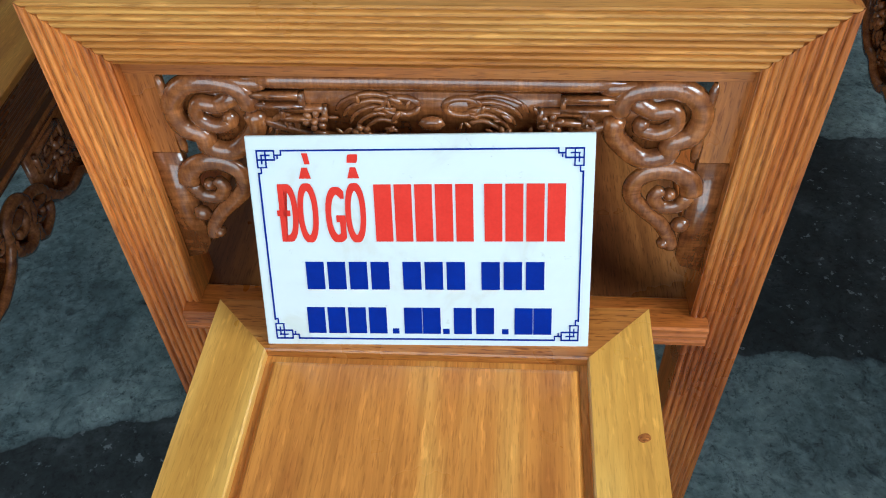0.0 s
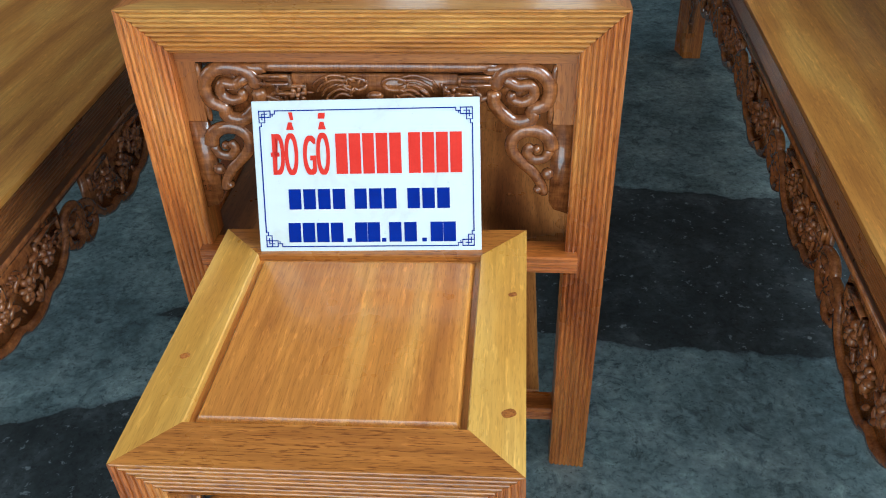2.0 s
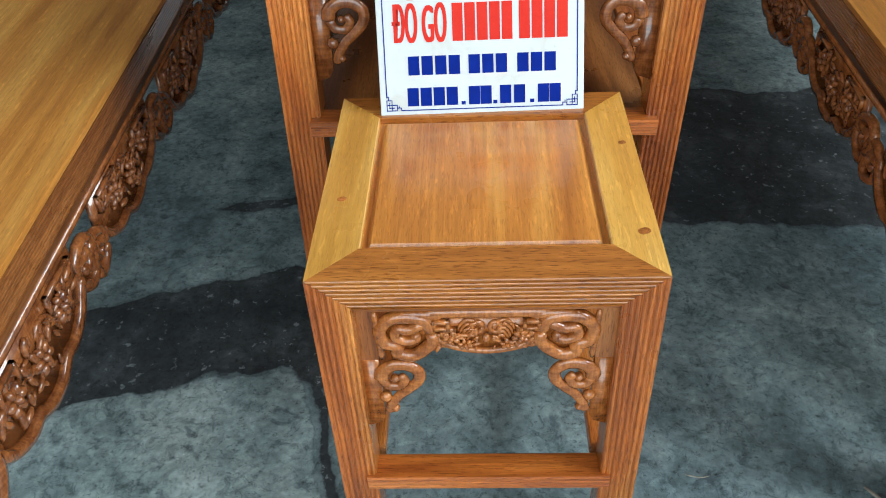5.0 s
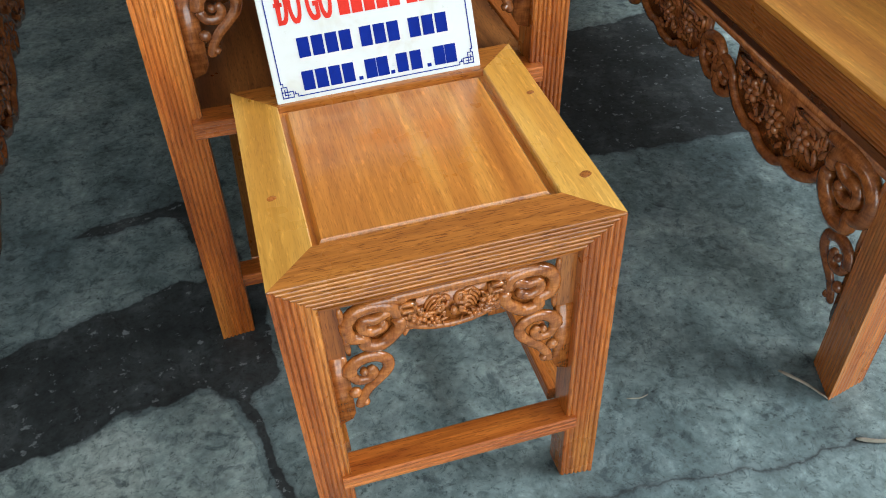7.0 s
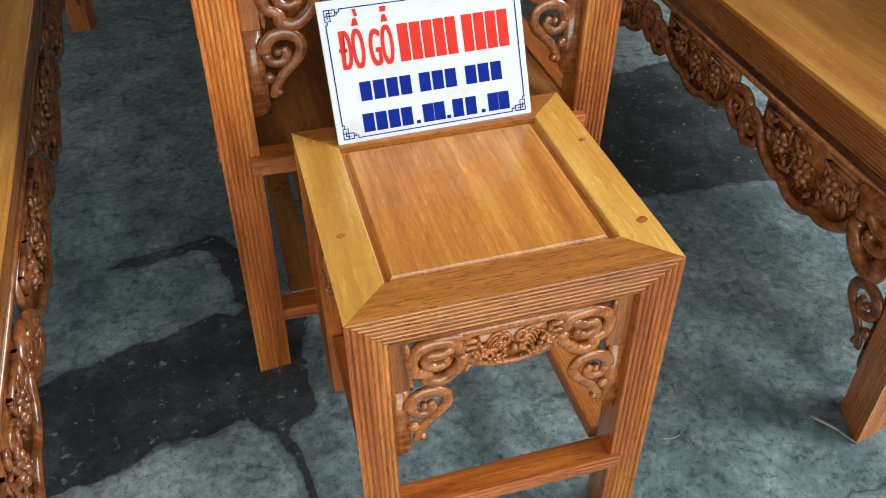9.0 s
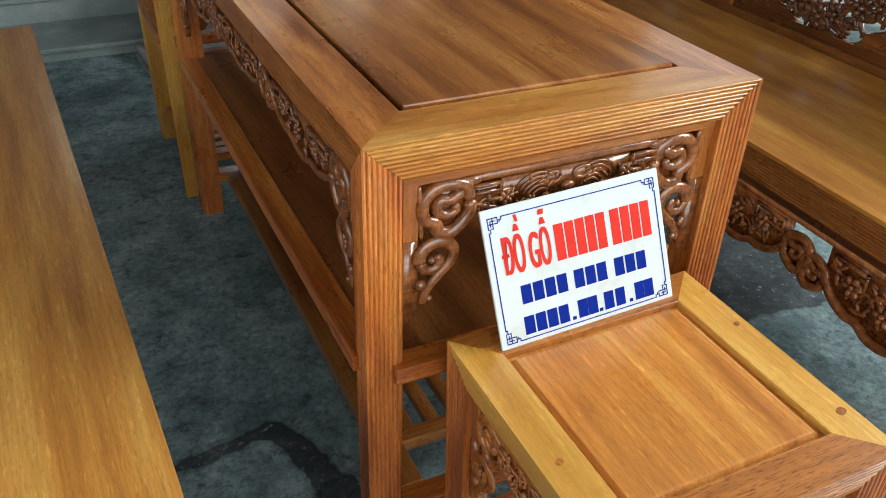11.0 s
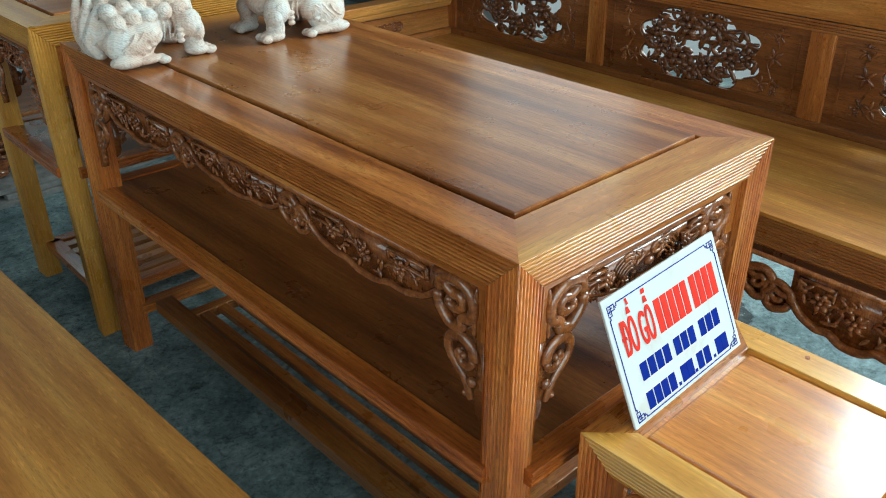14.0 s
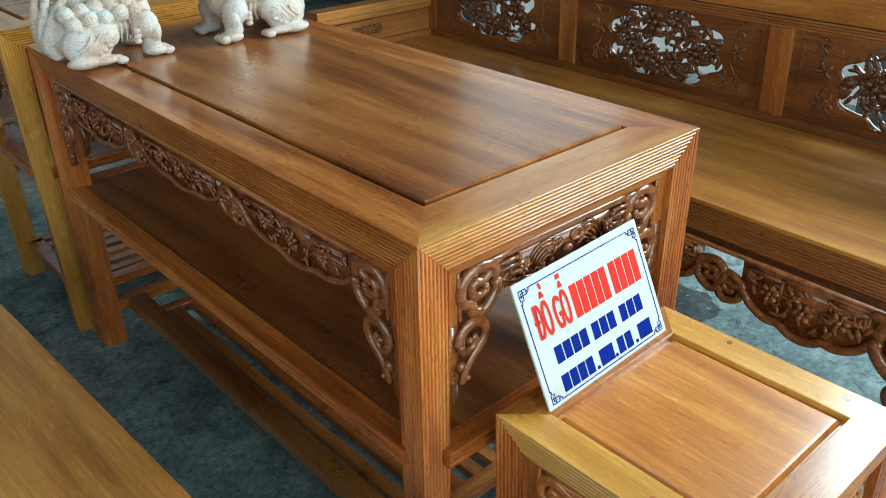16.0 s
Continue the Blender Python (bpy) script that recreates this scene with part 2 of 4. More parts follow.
def plain(name, a, b, rough=0.6, scale=12.0, bump_by=0.1, spec=0.5):
    m, nt, bsdf = nodes_of(name)
    v = place_coords(nt, (1, 1, 1), False)
    n = noise_tex(nt, v, scale, 5.0, 0.6)
    f = noise_tex(nt, v, scale * 12, 3.0)
    col = mix(nt, 0.3, ramp(nt, n, ((0.3, a), (0.7, b))), ramp(nt, f, ((0.3, (0.8, 0.8, 0.8)), (0.7, (1.1, 1.1, 1.1)))), 'MULTIPLY')
    nt.links.new(col, bsdf.inputs["Base Color"])
    bsdf.inputs["Roughness"].default_value = rough
    bsdf.inputs["Specular IOR Level"].default_value = spec
    bump = add(nt, "ShaderNodeBump", Strength=bump_by, Distance=0.002)
    nt.links.new(f, bump.inputs["Height"])
    nt.links.new(bump.outputs[0], bsdf.inputs["Normal"])
    return m


def sign_sheet():
    """Painted sheet metal: off-white, smudged and scuffed."""
    m, nt, bsdf = nodes_of("white_sign_sheet")
    v = place_coords(nt, (1, 1, 1), False)
    soft = noise_tex(nt, v, 14.0, 5.0, 0.65, 0.6)
    col = ramp(nt, soft, ((0.30, (0.54, 0.52, 0.46)), (0.44, (0.60, 0.61, 0.60)), (0.7, (0.63, 0.645, 0.645))))
    smudge = ramp(nt, noise_tex(nt, v, 38.0, 5.0, 0.7, 1.2), ((0.66, (1, 1, 1)), (0.74, (0.74, 0.72, 0.66))))
    col = mix(nt, 0.9, col, smudge, 'MULTIPLY')
    scuff = ramp(nt, noise_tex(nt, v, 160.0, 3.0, 0.6), ((0.70, (1, 1, 1)), (0.76, (0.7, 0.66, 0.6))))
    col = mix(nt, 0.8, col, scuff, 'MULTIPLY')
    nt.links.new(col, bsdf.inputs["Base Color"])
    bsdf.inputs["Roughness"].default_value = 0.34
    return m


SIGN_WHITE = sign_sheet()
KNOT = WOOD["amber", "z"]
FLOOR = concrete_floor()
PLASTER = plain("grey_plaster", (0.08, 0.08, 0.077), (0.13, 0.13, 0.124), 0.8, 3.0)
CEILING = plain("ceiling_sheet", (0.10, 0.107, 0.115), (0.16, 0.168, 0.175), 0.6, 2.0)
GROUND = plain("pale_ground", (0.38, 0.40, 0.41), (0.48, 0.50, 0.51), 0.85, 1.5)
STEP = plain("step_concrete", (0.20, 0.23, 0.22), (0.34, 0.37, 0.35), 0.7, 8.0)
STONE = plain("grey_boards", (0.16, 0.15, 0.14), (0.34, 0.32, 0.30), 0.8, 20.0)
TEAL = plain("dark_teal_paint", (0.016, 0.030, 0.032), (0.035, 0.055, 0.056), 0.4, 30.0)
BARK = plain("dry_twig", (0.20, 0.18, 0.14), (0.36, 0.33, 0.27), 0.8, 60.0)
RED = plain("red_letters", (0.60, 0.022, 0.012), (0.66, 0.032, 0.018), 0.6, 40.0, 0.02, 0.15)
BLUE = plain("blue_letters", (0.001, 0.012, 0.19), (0.002, 0.018, 0.24), 0.6, 40.0, 0.02, 0.1)
EDGE = plain("sign_edge", (0.45, 0.45, 0.43), (0.6, 0.6, 0.58), 0.5, 60.0)


def pale_timber():
    """Bare carved timber: pinkish and grey-white patches, contour lines of the grain, tool marks."""
    m, nt, bsdf = nodes_of("pale_carved_timber")
    v = place_coords(nt, (1, 1, 1), False)
    col = ramp(nt, noise_tex(nt, v, 20.0, 4.0, 0.6, 0.5), ((0.32, (0.50, 0.34, 0.27)), (0.48, (0.60, 0.48, 0.40)), (0.66, (0.62, 0.60, 0.57))))
    rings = add(nt, "ShaderNodeTexWave", Scale=95.0, Distortion=9.0, Detail=3.0)
    rings.wave_type, rings.bands_direction = 'BANDS', 'DIAGONAL'
    nt.links.new(v, rings.inputs["Vector"])
    col = mix(nt, 0.3, col, ramp(nt, rings.outputs["Fac"], ((0.1, (0.66, 0.58, 0.52)), (0.45, (1.05, 1.04, 1.03)))), 'MULTIPLY')
    dirt = ramp(nt, noise_tex(nt, v, 95.0, 4.0, 0.7), ((0.34, (0.55, 0.48, 0.43)), (0.46, (1, 1, 1))))
    col = mix(nt, 0.7, col, dirt, 'MULTIPLY')
    nt.links.new(col, bsdf.inputs["Base Color"])
    bsdf.inputs["Roughness"].default_value = 0.62
    bump = add(nt, "ShaderNodeBump", Strength=0.35, Distance=0.0008)
    nt.links.new(rings.outputs["Fac"], bump.inputs["Height"])
    nt.links.new(bump.outputs[0], bsdf.inputs["Normal"])
    return m


PALE = pale_timber()

FL = 0.02  # height of the concrete under the furniture

# ---- mesh helpers ----


def mesh_from(name, bm, mat, smooth=False):
    bmesh.ops.recalc_face_normals(bm, faces=bm.faces)
    me = bpy.data.meshes.new(name)
    bm.to_mesh(me)
    bm.free()
    me.materials.append(mat)
    if smooth:
        me.shade_smooth()
    return me


def part(name, bm, mat, parent, label="", smooth=False):
    ob = new(name, mesh_from(name, bm, mat, smooth))
    ob.parent = parent
    return tagged(ob, label)


def thing(name, m, label, category, group="", kind=""):
    ob = new(name)
    ob.empty_display_size = 0.05
    ob.matrix_world = m
    return tagged(ob, label, category, group, kind)


def solid(name, bm, mat, label, category, m=None, kind="", smooth=False, group=""):
    ob = new(name, mesh_from(name, bm, mat, smooth))
    if m is not None:
        ob.matrix_world = m
    return tagged(ob, label, category, group, kind)


def box(bm, lo, hi, bevel=0.0, m=None):
    """An axis-aligned block between two corners, with softened edges."""
    r = bmesh.ops.create_cube(bm, size=1.0)
    vs = r["verts"]
    for v in vs:
        v.co = Vector([(lo[k] + hi[k]) / 2 + v.co[k] * (hi[k] - lo[k]) for k in range(3)])
    if bevel:
        es = list({e for v in vs for e in v.link_edges})
        out = bmesh.ops.bevel(bm, geom=es, offset=bevel, segments=2, affect='EDGES', profile=0.6)
        vs = list({v for f in out["faces"] for v in f.verts} | {v for v in vs if v.is_valid})
    if m is not None:
        bmesh.ops.transform(bm, matrix=m, verts=vs)
    return vs


def one_box(lo, hi, bevel=0.002):
    bm = bmesh.new()
    box(bm, lo, hi, bevel)
    return bm


def loft(bm, rings, caps=True):
    """Join closed rings of equal length into a skin."""
    rows = [[bm.verts.new(p) for p in ring] for ring in rings]
    n = len(rows[0])
    for a, b in zip(rows, rows[1:]):
        for k in range(n):
            bm.faces.new((a[k], a[(k + 1) % n], b[(k + 1) % n], b[k]))
    if caps:
        bm.faces.new(rows[0])
        bm.faces.new(rows[-1][::-1])
    return rows


def rib_profile(h, ribs, slope, depth=0.0034):
    """Points (inset, drop) down a reeded face that leans inwards as it falls: round reeds between deep grooves."""
    pts = [(0.0, 0.0)]
    pitch = h / ribs
    for k in range(ribs):
        d0 = k * pitch
        for f, g in ((0.05, 0.60), (0.14, 0.26), (0.28, 0.03), (0.44, 0.0), (0.60, 0.12), (0.72, 0.40), (0.80, 1.0), (0.93, 1.0)):
            d = d0 + f * pitch
            pts.append((slope * d / h + depth * g, d))
    pts.append((slope, h))
    return pts


def frame_rail(bm, p0, p1, out, h, tw, ribs, slope, lip=0.022):
    """A mitred top rail: flat board on top of width tw, reeded face of height h. p0, p1: the outer top corners."""
    p0, p1, out = Vector(p0), Vector(p1), Vector(out)
    along = (p1 - p0).normalized()
    sec = rib_profile(h, ribs, slope)
    sec += [(slope + 0.018, h), (slope + 0.018, lip), (tw, lip), (tw, 0.0015), (tw - 0.0015, 0.0)]
    up = Vector((0, 0, 1))

    def at(p, sign):
        return [p + sign * along * max(i, d) - out * i - up * d for i, d in sec]
    loft(bm, [at(p0, 1), at(p1, -1)])


def post(bm, cx, cy, sx, sy, z0, top, w, ribs, slope, depth=0.0022):
    """A leg with two reeded outer faces, its top cut to meet the mitred rails. (cx, cy): outer corner; sx, sy: which way is inwards."""
    prof = rib_profile(w, ribs, slope, depth)
    sec = [(d, i) for i, d in prof] + [(w, w)] + [(i, d) for i, d in reversed(prof)][:-1]
    lower = [(cx + sx * a, cy + sy * b, z0) for a, b in sec]
    upper = [(cx + sx * a, cy + sy * b, top - max(a, b) - 0.0006) for a, b in sec]
    loft(bm, [lower, upper])


def smooth_path(pts, n=5):
    """A Catmull-Rom curve through the points."""
    p = [Vector(q) for q in pts]
    p = [2 * p[0] - p[1]] + p + [2 * p[-1] - p[-2]]
    out = []
    for k in range(1, len(p) - 2):
        for s in range(n):
            t = s / n
            a, b, c, d = p[k - 1], p[k], p[k + 1], p[k + 2]
            out.append(0.5 * (2 * b + (c - a) * t + (2 * a - 5 * b + 4 * c - d) * t * t + (3 * b - a - 3 * c + d) * t ** 3))
    out.append(p[-2])
    return out


def tube(bm, pts, r, m, flat=0.8, sides=8, taper=(1.0, 1.0), n=5):
    """A carved strand in the plane (u, v) with depth w; m places the plane in the thing."""
    path = smooth_path([(u, v, 0) if len(q) == 2 else q for q in pts for u, v in [q[:2]]], n)
    rings = []
    for k, p in enumerate(path):
        a, b = path[max(k - 1, 0)], path[min(k + 1, len(path) - 1)]
        t = (b - a).normalized()
        side = Vector((-t.y, t.x, 0))
        f = k / (len(path) - 1)
        rr = r * (taper[0] + (taper[1] - taper[0]) * f) * (0.55 if k in (0, len(path) - 1) else 1.0)
        rings.append([m @ (p + side * (rr * math.cos(x)) + Vector((0, 0, rr * flat * math.sin(x)))) for x in (2 * math.pi * j / sides for j in range(sides))])
    loft(bm, rings)


def blob(bm, c, r, m, u=8, v=5, turn=0.0):
    """An ellipsoid bump, c and r in (u, v, w)."""
    x = m @ Matrix.Translation(c) @ Matrix.Rotation(turn, 4, 'Z') @ Matrix.Diagonal((*r, 1))
    bmesh.ops.create_uvsphere(bm, u_segments=u, v_segments=v, radius=1.0, matrix=x)


def rosette(bm, c, r, m, petals=6, turn=0.0, w=0.004):
    for k in range(petals):
        a = turn + 2 * math.pi * k / petals
        blob(bm, (c[0] + 0.62 * r * math.cos(a), c[1] + 0.62 * r * math.sin(a), w), (0.42 * r, 0.3 * r, 0.32 * r), m, 7, 4, a)
    blob(bm, (c[0], c[1], w * 1.4), (0.3 * r, 0.3 * r, 0.4 * r), m, 7, 4)


def leaf(bm, c, r, turn, m, w=0.003):
    blob(bm, (c[0], c[1], w), (r, 0.38 * r, 0.3 * r), m, 7, 4, turn)


CURL = ((-0.75, 0.15), (-0.62, 0.62), (-0.1, 0.80), (0.45, 0.72), (0.80, 0.30), (0.72, -0.25), (0.35, -0.45), (0.30, -0.75), (-0.15, -0.85), (-0.55, -0.55), (-0.78, -0.2), (-0.75, 0.15))
INNER = ((-0.55, 0.55), (-0.1, 0.28), (0.25, 0.32), (0.36, 0.0), (0.05, -0.22), (-0.3, -0.1), (-0.2, 0.1))


def cloud(bm, cx, cy, r, m, flip=1, turn=0.0, thick=0.2):
    """A curled cloud head: a lobed thick strand with a curl inside."""
    c, s = math.cos(turn), math.sin(turn)

    def at(pts):
        return [(cx + r * (c * flip * u - s * v), cy + r * (s * flip * u + c * v)) for u, v in pts]
    plate(bm, [(p.x, p.y) for p in smooth_path(at(CURL), 2)[:-1]][::flip], -0.008, -0.003, m)
    tube(bm, at(CURL), r * thick, m, 0.85, 8, n=4)
    tube(bm, at(INNER), r * thick * 0.85, m, 1.0, 8, (1.0, 0.8), n=4)


def plate(bm, outline, w0, w1, m):
    """A flat sawn piece: outline in (u, v), between two depths."""
    rows = [[bm.verts.new(m @ Vector((u, v, w))) for u, v in outline] for w in (w0, w1)]
    n = len(outline)
    for k in range(n):
        bm.faces.new((rows[0][k], rows[0][(k + 1) % n], rows[1][(k + 1) % n], rows[1][k]))
    bm.faces.new(rows[0])
    bm.faces.new(rows[1][::-1])


def floral_section(bm, u0, u1, depth, m, rng, dense=1.0):
    """A lobed stretch of apron full of carved flowers and leaves, with a rounded rim below."""
    n, L = 24, u1 - u0
    low = []
    for k in range(n + 1):
        f = k / n
        cusp = abs(math.sin(math.pi * f * 3)) ** 0.6
        v = -depth * (0.50 + 0.42 * math.sin(math.pi * f) ** 0.7 + 0.08 * cusp)
        low.append((u0 + L * f, v))
    plate(bm, [(u0, -0.012), *low, (u1, -0.012)], -0.009, -0.001, m)
    tube(bm, low[::2], depth * 0.075, m, 0.9, 6, n=3)
    for s in (0, 1):
        a = u0 + L * (0.06 + 0.62 * s)
        b = a + L * 0.26
        t, g = -depth * 0.16, depth * 0.19
        for q in (((a, t), (b, t)), ((a, t - g), (b, t - g)), ((a, t), (a, t - g)), ((b, t), (b, t - g))):
            (x0, y0), (x1, y1) = q
            box(bm, (min(x0, x1) - depth * .025, min(y0, y1) - depth * .025, -0.002), (max(x0, x1) + depth * .025, max(y0, y1) + depth * .025, 0.006), 0, m)
    for f in (0.5, 0.24, 0.76):
        v = -depth * (0.52 if f == 0.5 else 0.42)
        rosette(bm, (u0 + L * f, v), depth * 0.17, m, 6, rng.random(), 0.004)
    for k in range(int(40 * dense)):
        f = rng.uniform(0.05, 0.95)
        v = -depth * rng.uniform(0.2, 0.38 + 0.45 * math.sin(math.pi * f))
        leaf(bm, (u0 + L * f, v), depth * rng.uniform(0.06, 0.13), rng.uniform(0, 6.28), m, 0.003)
    for k in range(int(5 * dense)):
        f = rng.uniform(0.08, 0.8)
        v = -depth * rng.uniform(0.3, 0.7)
        tube(bm, [(u0 + L * f, v), (u0 + L * (f + 0.04), v + depth * 0.12), (u0 + L * (f + 0.1), v + depth * 0.05), (u0 + L * (f + 0.13), v - depth * 0.1)], depth * 0.035, m, 1.0, 6, n=3)


def mask_section(bm, u0, u1, depth, m, rng):
    """The middle of a short apron: stepped frets, a face of two hollow ovals, foliage on both sides."""
    L, mid = u1 - u0, (u0 + u1) / 2
    low = [(u0 + L * k / 16, -depth * (0.62 + 0.36 * math.sin(math.pi * k / 16) ** 0.6)) for k in range(17)]
    up = [(u1 - L * k / 16, -depth * 0.24) for k in range(17)]
    plate(bm, [*low, *up], -0.009, -0.001, m)
    tube(bm, low[::2], depth * 0.07, m, 0.9, 6, n=3)
    tube(bm, [(u0 - 0.02, -depth * 0.1), (mid, -depth * 0.09), (u1 + 0.02, -depth * 0.1)], depth * 0.1, m, 0.7, 8, n=4)
    for s in (-1, 1):
        ring = [(mid + s * L * 0.085 + L * 0.05 * math.cos(a), -depth * 0.42 + depth * 0.12 * math.sin(a)) for a in (k * math.pi / 5 for k in range(11))]
        tube(bm, ring, depth * 0.045, m, 1.0, 6, n=2)
        for k in range(5):
            x, y = mid + s * L * 0.10, -depth * (0.30 + 0.09 * k)
            q = L * (0.17 - 0.018 * k)
            tube(bm, [(x, y), (x + s * q * 0.45, y + depth * 0.05), (x + s * q * 0.85, y - depth * 0.06), (x + s * q, y - depth * 0.2)], depth * 0.042, m, 1.0, 6, (1.0, 0.6), n=3)
        rosette(bm, (mid + s * L * 0.33, -depth * 0.6), depth * 0.17, m, 6, 0.3, 0.004)
        for (a, b, c) in ((0.36, 0.50, 0.26), (0.30, 0.42, 0.44)):
            t, g = -depth * c, depth * 0.15
            for (x0, y0, x1, y1) in ((a, t, b, t), (a, t - g, b, t - g), (a, t, a, t - g), (b, t, b, t - g)):
                x0, x1 = sorted((mid + s * L * x0, mid + s * L * x1))
                y0, y1 = sorted((y0, y1))
                box(bm, (x0 - depth * .03, y0 - depth * .03, -0.003), (x1 + depth * .03, y1 + depth * .03, 0.006), 0, m)
        for k in range(26):
            f = rng.uniform(0.06, 0.47)
            leaf(bm, (mid + s * L * f, -depth * rng.uniform(0.3, 0.9)), depth * rng.uniform(0.05, 0.11), rng.uniform(0, 6.28), m, 0.003)
        cloud(bm, mid + s * L * 0.42, -depth * 0.72, depth * 0.17, m, s, 0.4, 0.26)
        rosette(bm, (mid + s * L * 0.2, -depth * 0.78), depth * 0.13, m, 6, 0.8, 0.004)
    blob(bm, (mid, -depth * 0.62, 0.004), (L * 0.04, depth * 0.1, 0.005), m)


def apron(L, depth, r, sections, m, seed):
    """A pierced, carved apron of length L hanging from v = 0: cloud heads at its ends, lobed flower sections between."""
    rng = random.Random(seed)
    bm = bmesh.new()
    for flip in (1, -1):
        x = r * 1.02 if flip == 1 else L - r * 1.02
        cloud(bm, x, -depth * 0.52, r * 1.08, m, -flip, 0.0, 0.23)
        tube(bm, [(x - flip * r * 0.5, -depth * 0.14), (x + flip * r * 0.3, -depth * 0.1), (x + flip * r * 1.2, -depth * 0.13)], depth * 0.085, m, 0.8, 8)
        tube(bm, [(x - flip * r, -0.003), (x - flip * r * 0.95, -depth * 0.5), (x - flip * r * 0.9, -depth)], 0.004, m, 1.0, 6)
    if sections == 1:
        mask_section(bm, r * 1.9, L - r * 1.9, depth * 0.85, m, rng)
    else:
        plate(bm, [(0, 0), (0, -0.011), (L, -0.011), (L, 0)], -0.008, 0.0, m)
        gap = r * 1.7
        span = (L - 2 * r * 1.9 - gap * (sections - 1)) / sections
        for k in range(sections):
            u0 = r * 1.9 + k * (span + gap)
            floral_section(bm, u0, u0 + span, depth * (1.0 if k % 2 == 0 else 0.9), m, rng, span / 0.25)
            if k < sections - 1:
                c = u0 + span + gap / 2
                cloud(bm, c - gap * 0.22, -depth * 0.5, r * 0.72, m, 1, 0.2, 0.24)
                cloud(bm, c + gap * 0.24, -depth * 0.62, r * 0.66, m, -1, -0.4, 0.24)
    return bm


def bracket(bm, u, flip, v0, h, strip, m):
    """A scrolled corner bracket that runs down the leg from v0 by h: a flat strip, a heart-shaped loop with a curl in it, a tail."""
    r = h * 0.235
    plate(bm, [(u, v0), (u + flip * strip, v0), (u + flip * strip, v0 - h * 0.86), (u + flip * strip * 0.75, v0 - h * 0.95), (u, v0 - h)], -0.012, -0.001, m)

    def at(pts):
        return [(u + flip * (strip + r * a), v0 + r * b) for a, b in pts]
    tube(bm, at(((0.0, -1.15), (0.12, -0.62), (0.55, -0.27), (1.15, -0.25), (1.62, -0.62), (1.62, -1.2), (1.2, -1.72), (0.72, -2.2), (0.38, -2.75), (0.2, -3.3))), r * 0.36, m, 0.6, 10, (0.95, 0.6), n=5)
    tube(bm, at(((0.05, -1.05), (0.3, -1.5), (0.78, -1.55), (1.02, -1.18), (0.82, -0.86))), r * 0.25, m, 0.7, 8, (1.0, 0.9), n=5)
    for a, b, q in ((0.5, -3.0, 0.2), (0.12, -2.25, 0.3), (0.62, -1.05, 0.2)):
        blob(bm, (*at(((a, b),))[0], 0.0), (r * q, r * q, r * 0.22), m)


def face_matrix(origin, along, out):
    """The plane of a face: u along it, v up, w outwards."""
    a, o = Vector(along).normalized(), Vector(out).normalized()
    z = Vector((0, 0, 1))
    return Matrix(((a.x, z.x, o.x, origin[0]), (a.y, z.y, o.y, origin[1]), (a.z, z.z, o.z, origin[2]), (0, 0, 0, 1)))


# ---- setting ----
X0, X1, Y0, Y1, TOP = -3.2, 2.6, -3.0, 5.2, 3.2

bm = bmesh.new()
box(bm, (X0 - 0.2, Y0 - 0.2, -0.12), (X1 + 0.2, Y1 + 0.2, FL))
solid("floor", bm, FLOOR, "stained blue-grey concrete floor with dark screed patches", "floor", kind="structure")
bm = bmesh.new()
box(bm, (-400, -400, -0.4), (400, 400, -0.13))
solid("ground", bm, GROUND, "pale paved ground outside the open hall", "ground", kind="structure")
bm = bmesh.new()
box(bm, (X0 - 0.2, Y0 - 0.2, TOP), (X1 + 0.2, Y1 + 0.2, TOP + 0.15))
solid("ceiling", bm, CEILING, "plain grey ceiling of the hall", "ceiling", kind="structure")


def wall(name, pieces, label):
    bm = bmesh.new()
    for lo, hi in pieces:
        box(bm, lo, hi)
    solid(name, bm, PLASTER, label, "wall", kind="structure")


wall("wall_west", [((X0 - 0.2, Y0, 0), (X0, -0.8, TOP)), ((X0 - 0.2, 2.0, 0), (X0, Y1, TOP)), ((X0 - 0.2, -0.8, 0), (X0, 2.0, 0.9)), ((X0 - 0.2, -0.8, 2.5), (X0, 2.0, TOP))], "grey plastered wall of the hall with a wide window opening")
north = [((X0 - 0.2, Y1, 0), (X1 + 0.2, Y1 + 0.2, 1.74)), ((X0 - 0.2, Y1, 2.46), (X1 + 0.2, Y1 + 0.2, TOP))]
cuts = [X0 - 0.2, -0.74, -0.36, 0.26, 0.64, X1 + 0.2]
north += [((cuts[k], Y1, 1.74), (cuts[k + 1], Y1 + 0.2, 2.46)) for k in (0, 2, 4)]
wall("wall_north", north, "grey plastered back wall with two narrow window openings")
wall("wall_south", [((X0 - 0.2, Y0 - 0.2, 0), (-2.1, Y0, TOP)), ((2.1, Y0 - 0.2, 0), (X1 + 0.2, Y0, TOP)), ((-2.1, Y0 - 0.2, 2.9), (2.1, Y0, TOP))], "plastered wall round a wide open shopfront")
wall("wall_east", [((X1, 0.95, 0), (X1 + 0.2, 1.28, TOP)), ((X1, 0.3, 0), (X1 + 0.2, 0.95, 0.7)), ((X1, 3.58, 0), (X1 + 0.2, Y1, TOP)), ((X1, Y0, 0), (X1 + 0.2, -2.6, TOP)), ((X1, -2.6, 2.9), (X1 + 0.2, 3.58, TOP))], "plastered wall with two wide openings to outside")

# ---- furniture ----


